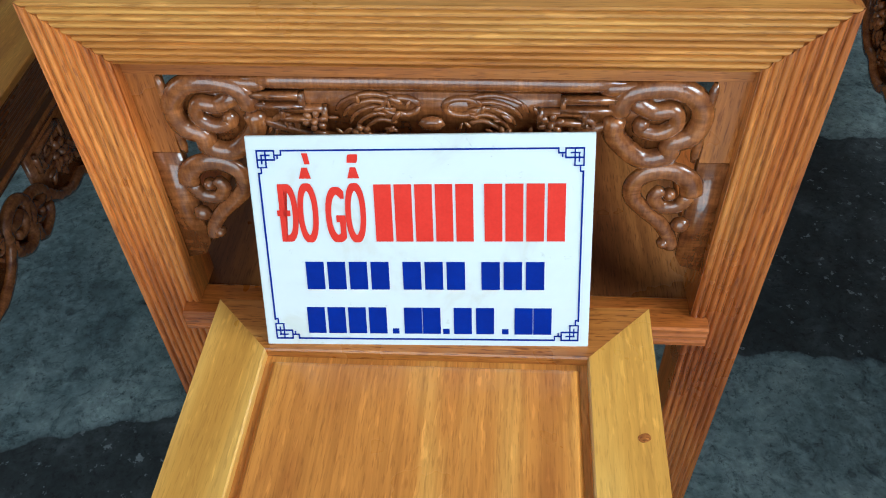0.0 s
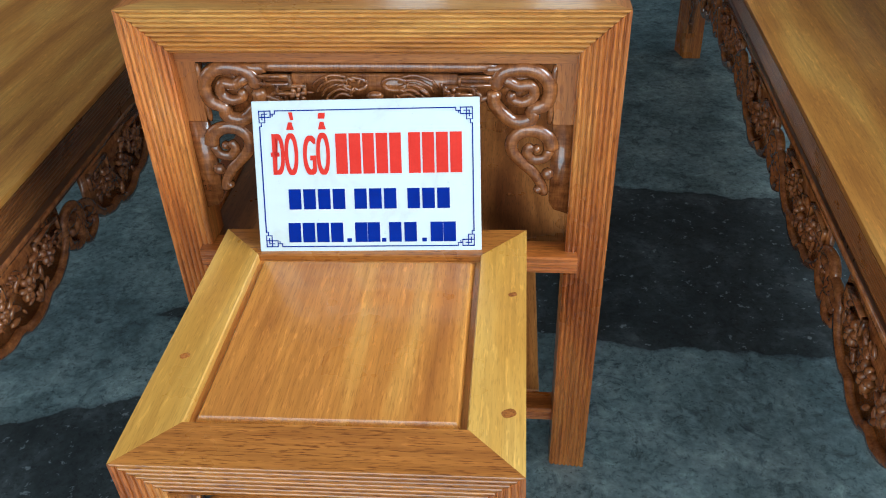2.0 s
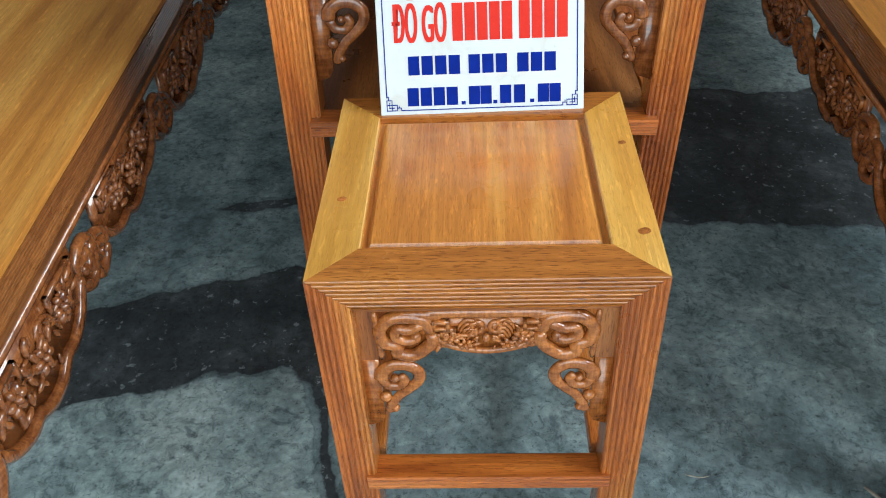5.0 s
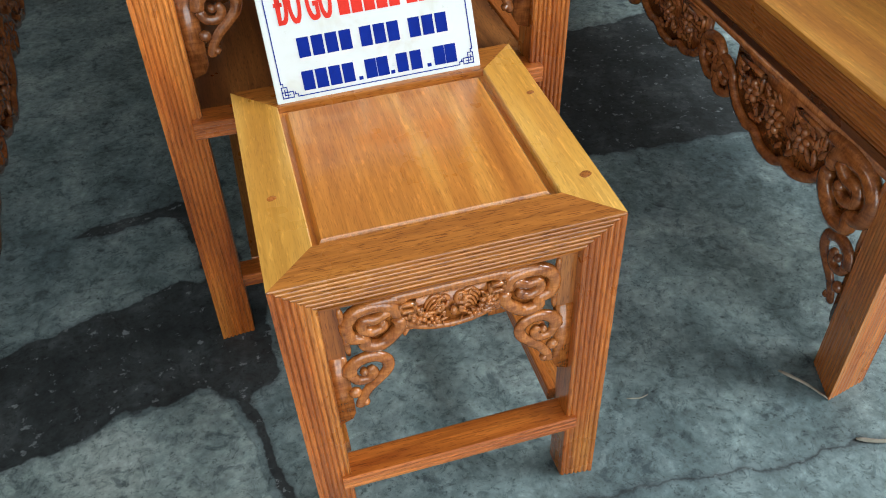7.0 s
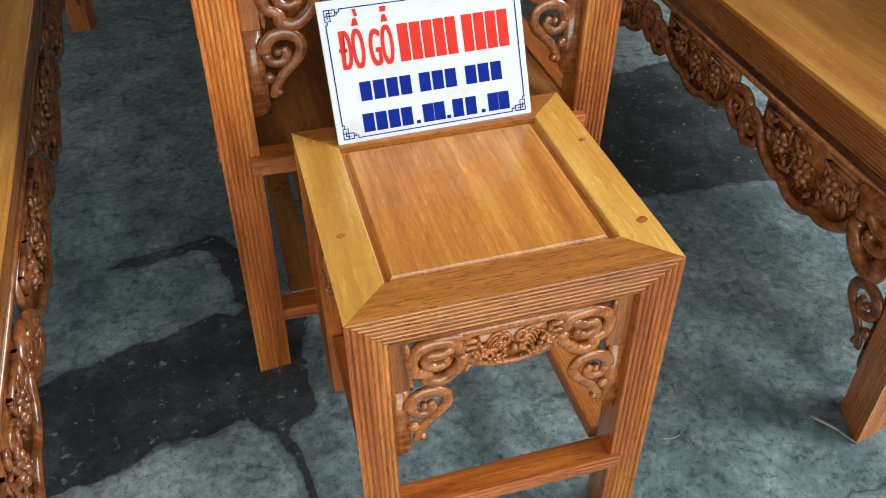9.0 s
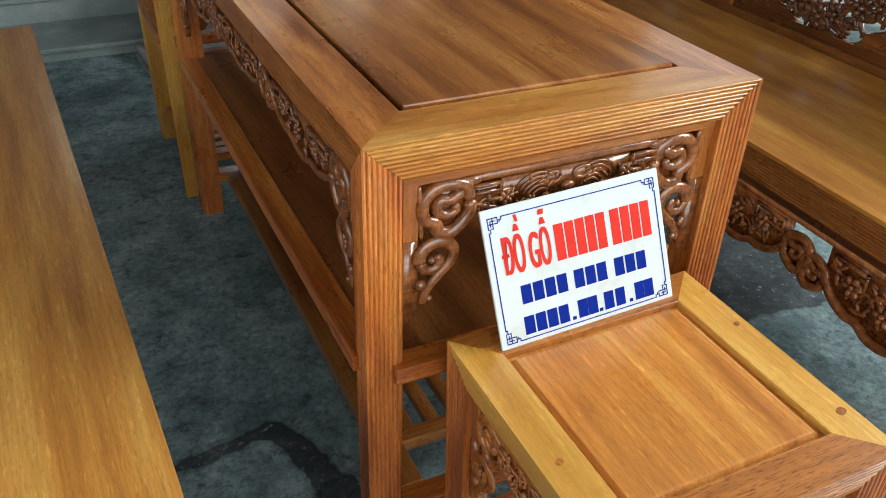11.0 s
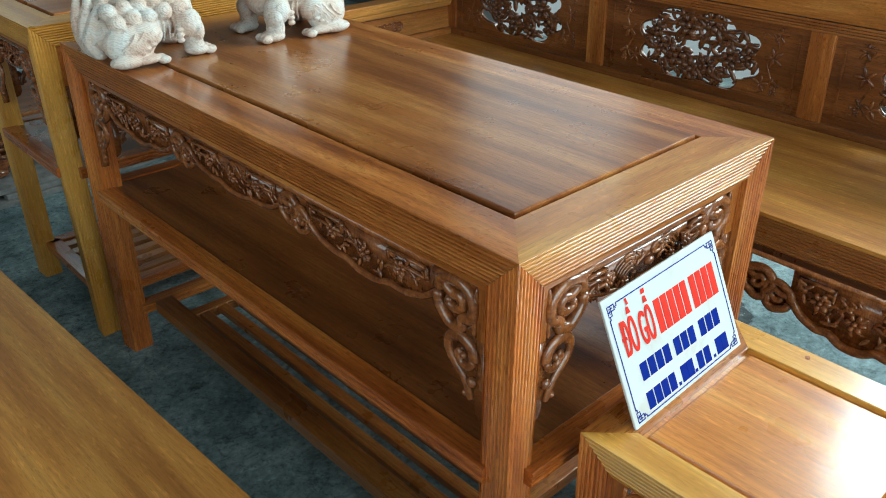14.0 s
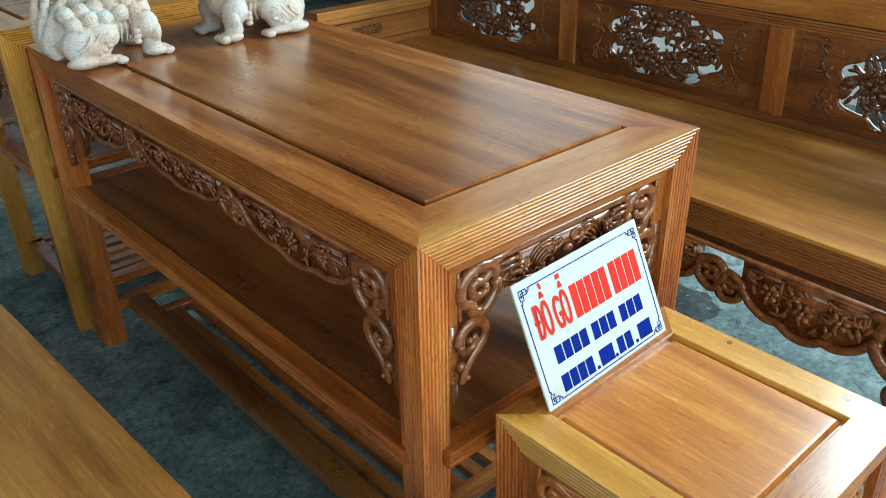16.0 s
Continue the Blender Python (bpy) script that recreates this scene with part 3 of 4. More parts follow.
def short_posts(t, W, D, H, w, ribs, slope, mat, rise=0.0, lift=0.0):
    for sx, sy in ((1, 1), (-1, 1), (1, -1), (-1, -1)):
        bm = bmesh.new()
        post(bm, 0 if sx == 1 else W, 0 if sy == 1 else D, sx, sy, FL + (lift if sx == -1 else 0.001) - (rise * D if sy == -1 else 0.0), H, w, ribs, slope)
        part("leg", bm, mat, t)


def top_frame(t, W, D, H, h, tw, ribs, slope, mats):
    c = [(0, 0, H), (W, 0, H), (W, D, H), (0, D, H)]
    outs = [(0, -1, 0), (1, 0, 0), (0, 1, 0), (-1, 0, 0)]
    for k in range(4):
        bm = bmesh.new()
        frame_rail(bm, c[k], c[(k + 1) % 4], outs[k], h, tw, ribs, slope)
        part("top_rail", bm, mats[k], t)


def skirt(t, W, D, top, w, inset, depth, strip_top, drop, strip, r, sections, seed, mat, light=None):
    """Plain band, carved apron and two scrolled brackets on each of the four sides. sections: for the x sides and the y sides."""
    sides = [((w, inset, top), (1, 0, 0), (0, -1, 0), W - 2 * w, sections[0]),
             ((W - inset, w, top), (0, 1, 0), (1, 0, 0), D - 2 * w, sections[1]),
             ((W - w, D - inset, top), (-1, 0, 0), (0, 1, 0), W - 2 * w, sections[0]),
             ((inset, D - w, top), (0, -1, 0), (-1, 0, 0), D - 2 * w, sections[1])]
    for k, (o, along, out, L, sec) in enumerate(sides):
        m = face_matrix(o, along, out)
        ax = "x" if k % 2 == 0 else "y"
        bm = bmesh.new()
        plate(bm, [(0, 0), (0, -strip_top), (L, -strip_top), (L, 0)], -0.016, 0.0, m)
        part("band", bm, WOOD["amber", ax], t)
        for flip in (1, -1):
            x = 0 if flip == 1 else L
            bm = bmesh.new()
            plate(bm, [(x, -strip_top), (x + flip * strip, -strip_top), (x + flip * strip, -strip_top - depth), (x, -strip_top - depth)], -0.014, -0.002, m)
            part("end_block", bm, WOOD["amber", "z"], t)
            bm = bmesh.new()
            bracket(bm, x, flip, -strip_top - depth - 0.001, drop, strip, m)
            part("bracket", bm, light or mat, t, "scrolled corner bracket", True)
        m2 = m @ Matrix.Translation((strip, -strip_top, -0.003))
        part("apron", apron(L - 2 * strip, depth, r, sec, m2, seed + k), mat, t, "pierced carved apron", True)


def stretcher(t, lo, hi, ax, ribs=3, tone="reed"):
    """A flat stretcher whose long edges are reeded."""
    h, a = hi[2] - lo[2], 0 if ax == "x" else 1
    c0, c1 = lo[1 - a], hi[1 - a]
    side = []
    for k in range(ribs):
        z = h * k / ribs
        side += [(0.0022, z + h * 0.04 / ribs), (0.0, z + h * 0.25 / ribs), (0.0, z + h * 0.75 / ribs), (0.0022, z + h * 0.96 / ribs)]
    sec = [(c0 + i, lo[2] + z) for i, z in side] + [(c1 - i, lo[2] + z) for i, z in reversed(side)]
    rings = [[(u, c, z) if a == 0 else (c, u, z) for c, z in sec] for u in (lo[a], hi[a])]
    bm = bmesh.new()
    loft(bm, rings)
    part("stretcher", bm, WOOD[tone, ax], t)


def stool():
    W, D, H, w = 0.376, 0.376, 0.496, 0.045
    t = thing("stool", pose(-0.208, 0.167, 0, 0.6, -0.8, 0.2), "golden wooden stool with reeded legs and carved aprons", "stool")
    top_frame(t, W, D, H, w, 0.054, 7, 0.005, [WOOD["fleck", "x"], WOOD["honey", "y"], WOOD["fleck", "x"], WOOD["honey", "y"]])
    short_posts(t, W, D, H, w, 7, 0.005, WOOD["reed", "z"], lift=-0.006)
    bm = bmesh.new()
    a = 0.054
    loops = []
    for i, z in ((a, 0.474), (a, 0.4865), (a + 0.006, 0.4865), (a + 0.0105, 0.4925), (a + 0.0135, 0.4928)):
        loops.append([(i, i, z), (W - i, i, z), (W - i, D - i, z), (i, D - i, z)])
    loft(bm, loops)
    part("seat_panel", bm, WOOD["peach", "y"], t, "orange-brown wooden seat panel")
    for x, y, k in ((0.024, 0.143, 1.0), (0.360, 0.074, 1.3), (0.361, 0.250, 0.9)):
        bm = bmesh.new()
        for r, z in ((0.0055, 0.0003), (0.003, 0.0005)):
            rows = [[(x + k * r * math.cos(q), y + 0.8 * k * r * (1 + 0.2 * math.sin(2 * q)) * math.sin(q), H + zz) for q in (2 * math.pi * j / 14 for j in range(14))] for zz in (-0.001, z)]
            loft(bm, rows)
        part("knot", bm, KNOT, t, "small brown knot in the wood")
    skirt(t, W, D, H - w, w, 0.014, 0.078, 0.012, 0.115, 0.02, 0.034, (1, 1), 11, CARVE_LIGHT, CARVE_LIGHT)
    for y in (-0.002, D - 0.038):
        stretcher(t, (w - 0.012, y, 0.133), (W - w + 0.012, y + 0.04, 0.156), "x")
    for x in (0.012, W - 0.052):
        stretcher(t, (x, w + 0.008, 0.133), (x + 0.04, D - w - 0.008, 0.156), "y")
    return t


def tea_table(m, W, D, H, w, shelf_z, slat_z, label, seed, sections, drop=0.125, rise=0.0, leg_tone="reed", frame_tone="gold", side_tone="amber"):
    t = thing("tea_table", m, label, "table")
    tw = 0.08
    top_frame(t, W, D, H, w, tw, 9, 0.005, [WOOD[frame_tone, "x"], WOOD[side_tone, "y"], WOOD[frame_tone, "x"], WOOD[side_tone, "y"]])
    short_posts(t, W, D, H, w, 8, 0.005, WOOD[leg_tone, "z"], rise)
    along = "y" if D > W else "x"
    bm = bmesh.new()
    box(bm, (tw + 0.006, tw + 0.004, H - 0.02), (W - tw - 0.006, D - tw - 0.004, H + 0.004), 0.0025)
    part("top_panel", bm, WOOD["brown", along], t, "glossy reddish brown table panel")
    skirt(t, W, D, H - w, w, 0.014, 0.078, 0.015, drop, 0.024, 0.038, sections, seed, CARVE)
    # middle shelf: a board in a reeded frame
    i = 0.026
    bm = bmesh.new()
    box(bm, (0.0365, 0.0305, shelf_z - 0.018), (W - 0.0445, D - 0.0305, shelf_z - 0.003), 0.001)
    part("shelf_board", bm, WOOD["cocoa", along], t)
    for y in (-0.01, D - 0.03):
        stretcher(t, (w - 0.014, y, shelf_z - 0.026), (W - w + 0.016, y + 0.04, shelf_z), "x")
    for x in (-0.004, W - 0.044):
        stretcher(t, (x, w - 0.012, shelf_z - 0.026), (x + 0.04, D - w + 0.004, shelf_z), "y")
    # low slatted rack
    for y in (i, D - i - 0.04):
        stretcher(t, (w - 0.012, y, slat_z - 0.026), (W - w + 0.012, y + 0.04, slat_z - 0.002), "x")
    n = 7
    if D > W:
        for x in (0.072, W - 0.117):
            part("rack_rail", one_box((x, i + 0.04, slat_z - 0.03), (x + 0.045, D - i - 0.04, slat_z)), WOOD["brown", "y"], t)
        for k in range(n):
            x = 0.128 + (W - 0.282) * k / (n - 1)
            part("slat", one_box((x, i + 0.15, slat_z - 0.02), (x + 0.026, D - i - 0.15, slat_z - 0.004)), WOOD["amber" if k % 3 == 1 else "brown", "y"], t)
        for y in (i + 0.13, D - i - 0.16):
            part("rack_rail", one_box((0.117, y, slat_z - 0.028), (W - 0.117, y + 0.03, slat_z - 0.002)), WOOD["amber", "x"], t)
    else:
        for k in range(6):
            y = 0.08 + (D - 0.19) * k / 5
            part("slat", one_box((w, y, slat_z - 0.02), (W - w, y + 0.03, slat_z - 0.004)), WOOD["brown", "x"], t)
        for x in (i, W - i - 0.04):
            stretcher(t, (x, w - 0.004, slat_z - 0.026), (x + 0.04, D - w + 0.004, slat_z - 0.002), "y")
    return t


def lobed(cu, cv, a, b, n=60):
    """A cloud-shaped oval outline."""
    out = []
    for k in range(n):
        t = 2 * math.pi * (k + 0.5) / n
        c, d = abs(math.cos(t)), abs(math.sin(t))
        s = (c ** 2.7 + d ** 2.7) ** (-1 / 2.7) * (0.86 + 0.19 * abs(math.sin(4 * t + 0.4)))
        out.append((cu + a * s * math.cos(t), cv + b * s * math.sin(t)))
    return out


def pierced_panel(bm, u0, u1, v0, v1, hole, w0, w1, m):
    """A board with a shaped hole through it."""
    cu = sum(p[0] for p in hole) / len(hole)
    cv = sum(p[1] for p in hole) / len(hole)
    outer = []
    corners = [(u1, v1), (u0, v1), (u0, v0), (u1, v0)]
    for u, v in hole:
        du, dv = u - cu, v - cv
        k = min(((u1 if du > 0 else u0) - cu) / du if abs(du) > 1e-9 else 1e9, ((v1 if dv > 0 else v0) - cv) / dv if abs(dv) > 1e-9 else 1e9)
        outer.append([cu + du * k, cv + dv * k])
    for c in corners:
        best = min(range(len(outer)), key=lambda i: (outer[i][0] - c[0]) ** 2 + (outer[i][1] - c[1]) ** 2)
        outer[best] = list(c)
    rows = []
    for w in (w0, w1):
        rows.append(([bm.verts.new(m @ Vector((u, v, w))) for u, v in outer], [bm.verts.new(m @ Vector((u, v, w))) for u, v in hole]))
    n = len(hole)
    for k in range(n):
        j = (k + 1) % n
        for o, h in rows:
            bm.faces.new((o[k], o[j], h[j], h[k]))
        bm.faces.new((rows[0][1][k], rows[0][1][j], rows[1][1][j], rows[1][1][k]))
        bm.faces.new((rows[0][0][k], rows[0][0][j], rows[1][0][j], rows[1][0][k]))


def medallion(bm, cu, cv, a, b, m, seed):
    """Openwork of branches, blossoms and leaves inside the oval."""
    rng = random.Random(seed)
    ring = lobed(cu, cv, a, b, 36)
    tube(bm, ring + [ring[0], ring[1]], 0.005, m, 1.0, 6, n=2)
    for k in range(6):
        t0 = 2 * math.pi * k / 6 + rng.uniform(-0.2, 0.2)
        t1 = t0 + rng.uniform(1.6, 2.8)
        p = [(cu + a * f * math.cos(t), cv + b * f * math.sin(t)) for f, t in ((1.0, t0), (0.62, t0 + 0.4), (0.25, (t0 + t1) / 2), (0.6, t1 - 0.3), (0.98, t1))]
        tube(bm, p, 0.007, m, 1.0, 6, n=4)
    for k in range(9):
        t, f = 2 * math.pi * k / 9 + rng.uniform(-0.3, 0.3), rng.uniform(0.45, 0.86)
        rosette(bm, (cu + a * f * math.cos(t), cv + b * f * math.sin(t)), rng.uniform(0.026, 0.038), m, 6, rng.random(), 0.004)
    for k in range(175):
        t, f = rng.uniform(0, 6.28), math.sqrt(rng.uniform(0.02, 0.95))
        leaf(bm, (cu + a * f * math.cos(t), cv + b * f * math.sin(t)), rng.uniform(0.012, 0.026), rng.uniform(0, 6.28), m, 0.003)


def vine(bm, u, v, flip, m, seed):
    """A low-relief grape vine."""
    rng = random.Random(seed)
    tube(bm, [(u, v + 0.085), (u + flip * 0.03, v + 0.075), (u + flip * 0.012, v + 0.04), (u + flip * 0.035, v), (u + flip * 0.02, v - 0.04), (u + flip * 0.045, v - 0.07), (u + flip * 0.07, v - 0.075)], 0.0022, m, 1.0, 6, n=4)
    for k in range(5):
        a = 2 * math.pi * k / 5
        leaf(bm, (u + flip * 0.02 + 0.013 * math.cos(a), v + 0.015 + 0.013 * math.sin(a)), 0.014, a, m, 0.001)
    for k in range(5):
        a = 2 * math.pi * k / 5 + 0.4
        leaf(bm, (u + flip * 0.045 + 0.011 * math.cos(a), v - 0.05 + 0.011 * math.sin(a)), 0.012, a, m, 0.001)
        leaf(bm, (u + flip * 0.012 + 0.010 * math.cos(a), v + 0.068 + 0.010 * math.sin(a)), 0.011, a, m, 0.001)
    for k in range(12):
        blob(bm, (u + flip * (0.01 + rng.uniform(-0.01, 0.01)), v - 0.035 - 0.004 * k * 0.8, 0.001), (0.0045, 0.0045, 0.004), m, 6, 4)
    tube(bm, [(u + flip * 0.03, v + 0.06), (u + flip * 0.05, v + 0.07), (u + flip * 0.055, v + 0.055), (u + flip * 0.045, v + 0.05)], 0.0016, m, 1.0, 6, n=3)


def bench(name, m, L, seat, depth, label, back, seed):
    """A long seat along y whose front faces -x; its near end lies at y = 0. With a panelled back and low arms if back."""
    t = thing(name, m, label, "bench")
    w, ribs = 0.072, 9
    rz = seat - 0.01
    c = [(0, 0, rz), (depth, 0, rz), (depth, L, rz), (0, L, rz)]
    outs = [(0, -1, 0), (1, 0, 0), (0, 1, 0), (-1, 0, 0)]
    # reeded rails toned darker than the seat board, their shading put into the colour
    for k in range(4):
        bm = bmesh.new()
        frame_rail(bm, c[k], c[(k + 1) % 4], outs[k], w, 0.085, ribs, 0.02)
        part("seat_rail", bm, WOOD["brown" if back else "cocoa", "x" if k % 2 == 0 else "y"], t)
    bm = bmesh.new()
    box(bm, (0, 0, rz + 0.0004), (depth, L, seat), 0.0018)
    part("seat_board", bm, WOOD["straw", "y"], t, "broad golden brown seat board")
    for sx, sy in ((1, 1), (-1, 1), (1, -1), (-1, -1)):
        bm = bmesh.new()
        post(bm, 0 if sx == 1 else depth, 0 if sy == 1 else L, sx, sy, FL, rz, w, ribs, 0.02, 0.0009)
        part("leg", bm, WOOD["reed", "z"], t)
    mm = face_matrix((0.024, L - w, rz - w), (0, -1, 0), (-1, 0, 0))
    Lp = L - 2 * w
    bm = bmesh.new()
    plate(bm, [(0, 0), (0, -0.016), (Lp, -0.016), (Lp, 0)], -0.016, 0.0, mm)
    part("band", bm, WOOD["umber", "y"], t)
    m2 = mm @ Matrix.Translation((0, -0.016, 0.002))
    # sofa apron takes the brightened copy for the light on it
    part("apron", apron(Lp, 0.135, 0.058, 5, m2, seed), CARVE_LIT if back else CARVE, t, "pierced apron of carved clouds and flowers", True)
    for flip in (1, -1):
        bm = bmesh.new()
        bracket(bm, 0 if flip == 1 else Lp, flip, -0.152, 0.15, 0.012, mm)
        part("bracket", bm, CARVE, t, "scrolled corner bracket", True)
    if not back:
        return t
    bx = depth - 0.03
    mb = face_matrix((bx, 0, 0), (0, 1, 0), (-1, 0, 0))
    bw, base, z0, z1, ztop = 0.035, seat, seat + 0.012, 0.725, 0.93
    part("back_rail", one_box((bx - 0.01, 0.03, base), (bx + 0.03, L - 0.03, base + 0.022)), WOOD["cocoa", "y"], t)
    bm = bmesh.new()
    box(bm, (bx - 0.012, 0.03, z1 + 0.03), (bx + 0.03, L - 0.03, ztop), 0.004)
    part("crest_rail", bm, WOOD["gold", "y"], t)
    bm = bmesh.new()
    for k in range(4):
        box(bm, (bx - 0.006 - 0.003 * k, 0.03, z1 + 0.0075 * k), (bx + 0.03, L - 0.03, z1 + 0.0075 * k + 0.006), 0.001)
    part("moulding", bm, WOOD["brown", "y"], t)
    edges = BACK_SPLIT
    for y in edges:
        part("stile", one_box((bx - 0.008, y - 0.031, base + 0.022), (bx + 0.03, y + 0.031, z1)), WOOD["amber", "z"], t)
    for k in range(len(edges) - 1):
        u0, u1, v0, v1 = edges[k] + 0.031, edges[k + 1] - 0.031, base + 0.022, z1
        cu, cv, a, b = (u0 + u1) / 2, (v0 + v1) / 2 + 0.005, 0.188, 0.096
        # dark tone of the panel includes the shade on the backlit sofa back
        bm = bmesh.new()
        pierced_panel(bm, u0, u1, v0, v1, lobed(cu, cv, a, b), -0.02, -0.002, mb)
        q = [(u0 + 0.028, v0 + 0.02), (u1 - 0.028, v0 + 0.02), (u1 - 0.028, v1 - 0.02), (u0 + 0.028, v1 - 0.02)]
        for (x0, y0), (x1, y1) in zip(q, q[1:] + q[:1]):
            box(bm, (min(x0, x1) - 0.003, min(y0, y1) - 0.003, -0.003), (max(x0, x1) + 0.003, max(y0, y1) + 0.003, 0.002), 0, mb)
        p = part("back_panel", bm, WOOD["cocoa", "y"], t, "brown back panel with a cloud-shaped opening")
        bm = bmesh.new()
        medallion(bm, cu, cv, a, b, mb @ Matrix.Translation((0, 0, -0.01)), seed + 7 * k)
        part("openwork", bm, CARVE_DARK, p, "openwork of carved blossoms and branches", True)
        for flip in (1, -1):
            bm = bmesh.new()
            vine(bm, 0, 0, flip, mb @ Matrix.Translation((cu - flip * 0.252, cv, -0.002)) @ Matrix.Diagonal((1.1, 1.1, 0.6, 1)), seed + k)
            part("vine_relief", bm, WOOD["cocoa", "z"], p, "low-relief grape vine", True)
    # low arms at both ends
    for y, s in ((0.03, 1), (L - 0.07, -1)):
        part("arm_post", one_box((0.05, y, seat), (0.092, y + 0.042, seat + 0.12), 0.003), WOOD["amber", "z"], t)
        part("arm_panel", one_box((0.092, y + 0.012, seat + 0.022), (bx - 0.01, y + 0.028, seat + 0.095), 0.002), WOOD["brown", "x"], t)
        bm = bmesh.new()
        ma = face_matrix(((bx + 0.07) / 2 + s * 0.06, y + (0.028 if s == 1 else 0.012), seat + 0.058), (s, 0, 0), (0, s, 0))
        for k in range(6):
            cloud(bm, -0.05 + 0.02 * k, 0, 0.017, ma, 1 if k % 2 else -1, k, 0.2)
        part("carving", bm, CARVE, t, "", True)
        part("arm_sill", one_box((0.092, y, seat), (bx - 0.01, y + 0.042, seat + 0.022), 0.002), WOOD["amber", "x"], t)
        bm = bmesh.new()
        box(bm, (0.03, y - 0.012, seat + 0.12), (bx - 0.012, y + 0.056, seat + 0.15), 0.004)
        for k in range(3):
            box(bm, (0.034, y - 0.008 + 0.003 * k, seat + 0.113 - 0.006 * k), (bx - 0.012, y + 0.052 - 0.003 * k, seat + 0.119 - 0.006 * k), 0.001)
        part("armrest", bm, WOOD["gold", "x"], t)
    return t


BACK_SPLIT = (0.045, 0.735, 1.432, 2.11)
stool()
tea_table(pose(-0.319, 0.580, 0, 0.75, 0.7, 0.8), 0.577, 1.30, 0.772, 0.053, 0.447, 0.13, "long golden brown tea table with reeded legs, shelf and slatted rack", 31, (1, 3), rise=0.022)
tea_table(pose(-0.362, 1.945, 0), 0.66, 0.47, 0.812, 0.05, 0.48, 0.13, "small golden wooden side table behind the long table", 61, (2, 1), leg_tone="honey", frame_tone="honey", side_tone="honey")
bench("sofa_bench", pose(0.560, 0.178, 0, 0, 0, -2.2), 2.17, 0.486, 0.552, "long golden brown wooden bench with carved pierced back panels", True, 5)
bench("bench", pose(-0.650, 2.17, 0, 0, 0, 182.8), 2.28, 0.483, 0.55, "long golden brown wooden bench with carved apron", False, 23)

# ---- sign leaning on the table ----


def sign():
    W, Hh, th = 0.268, 0.182, 0.004
    m = pose(-0.161, 0.489, 0.4975, 0, -0.8, 1.5) @ pose(0, 0, 0, 90 - 23.7)
    t = thing("sign", m, "white rectangular shop sign with red and blue lettering", "sign")
    bm = bmesh.new()
    box(bm, (0, 0, -th), (W, Hh, 0), 0.0012)
    part("board", bm, SIGN_WHITE, t)

    def mark(bm, x0, y0, x1, y1, z=0.0006):
        box(bm, (W * x0, Hh * (1 - y1), -0.0005), (W * x1, Hh * (1 - y0), z))
    bm = bmesh.new()
    mark(bm, 0.105, 0.06, 0.895, 0.067)
    mark(bm, 0.105, 0.95, 0.895, 0.957)
    mark(bm, 0.03, 0.16, 0.035, 0.86)
    mark(bm, 0.965, 0.16, 0.97, 0.86)
    for cx, sx in ((0.03, 1), (0.97, -1)):
        for cy, sy in ((0.06, 1), (0.957, -1)):
            for a, b, c, d in ((0, 0, .055, .007), (0, 0, .004, .08), (0, .04, .055, .047), (.025, 0, .029, .08), (.051, 0, .055, .047), (0, .075, .03, .08), (.012, .02, .04, .026), (.013, .02, .017, .062),
                               (.06, .02, .064, .04), (.055, .02, .075, .026), (.071, 0, .075, .024), (0, .1, .012, .106), (.009, .08, .013, .104), (0, .1, .004, .12)):
                x0, x1 = sorted((cx + sx * a, cx + sx * c))
                y0, y1 = sorted((cy + sy * b, cy + sy * d))
                mark(bm, x0, y0, x1, y1)
    part("border", bm, BLUE, t, "thin blue border with fret corners")
    # two words in tall red capitals
    cur = bpy.data.curves.new("words", 'FONT')
    cur.body = "\u0110\u1ed2 G\u1ed6"
    cur.size = 1.0
    tmp = new("words", cur)
    bpy.context.view_layer.update()
    me = bpy.data.meshes.new_from_object(tmp.evaluated_get(bpy.context.evaluated_depsgraph_get()))
    bpy.data.objects.remove(tmp)
    bm = bmesh.new()
    for k, dx in enumerate((-0.06, -0.03, 0.0, 0.03, 0.06)):
        start = len(bm.verts)
        bm.from_mesh(me)
        bm.verts.ensure_lookup_table()
        for v in bm.verts[start:]:
            v.co.x += dx
            v.co.z = 0.0006 + 0.00003 * k
    x0, x1 = min(v.co.x for v in bm.verts), max(v.co.x for v in bm.verts)
    for v in bm.verts:
        v.co = Vector((W * (0.075 + 0.265 * (v.co.x - x0) / (x1 - x0)), Hh * (1 - 0.475) + v.co.y / 0.73 * Hh * 0.265, v.co.z))
    bm.to_mesh(me)
    bm.free()
    me.materials.append(RED)
    ob = new("lettering", me)
    ob.parent = t
    tagged(ob, "tall red capital letters")
    # the rest of the lines as bars
    for x, dx in [(0.366 + 0.0595 * k, 0.051) for k in range(5)] + [(0.687 + 0.0605 * k, 0.052) for k in range(4)]:
        bm = bmesh.new()
        mark(bm, x, 0.215, x + dx, 0.475)
        part("red_bar", bm, RED, t)
    for v0, v1, xs in ((0.572, 0.705, (0.145, 0.211, 0.277, 0.343, 0.440, 0.506, 0.572, 0.676, 0.742, 0.808)), (0.795, 0.925, (0.136, 0.2, 0.264, 0.328, 0.437, 0.494, 0.590, 0.658, 0.775, 0.832))):
        for x in xs:
            bm = bmesh.new()
            mark(bm, x, v0, x + 0.055, v1)
            part("blue_bar", bm, BLUE, t)
    for x in (0.40, 0.556, 0.737):
        bm = bmesh.new()
        mark(bm, x, 0.9, x + 0.02, 0.925)
        part("blue_bar", bm, BLUE, t)


sign()

# ---- carved lions on the table ----


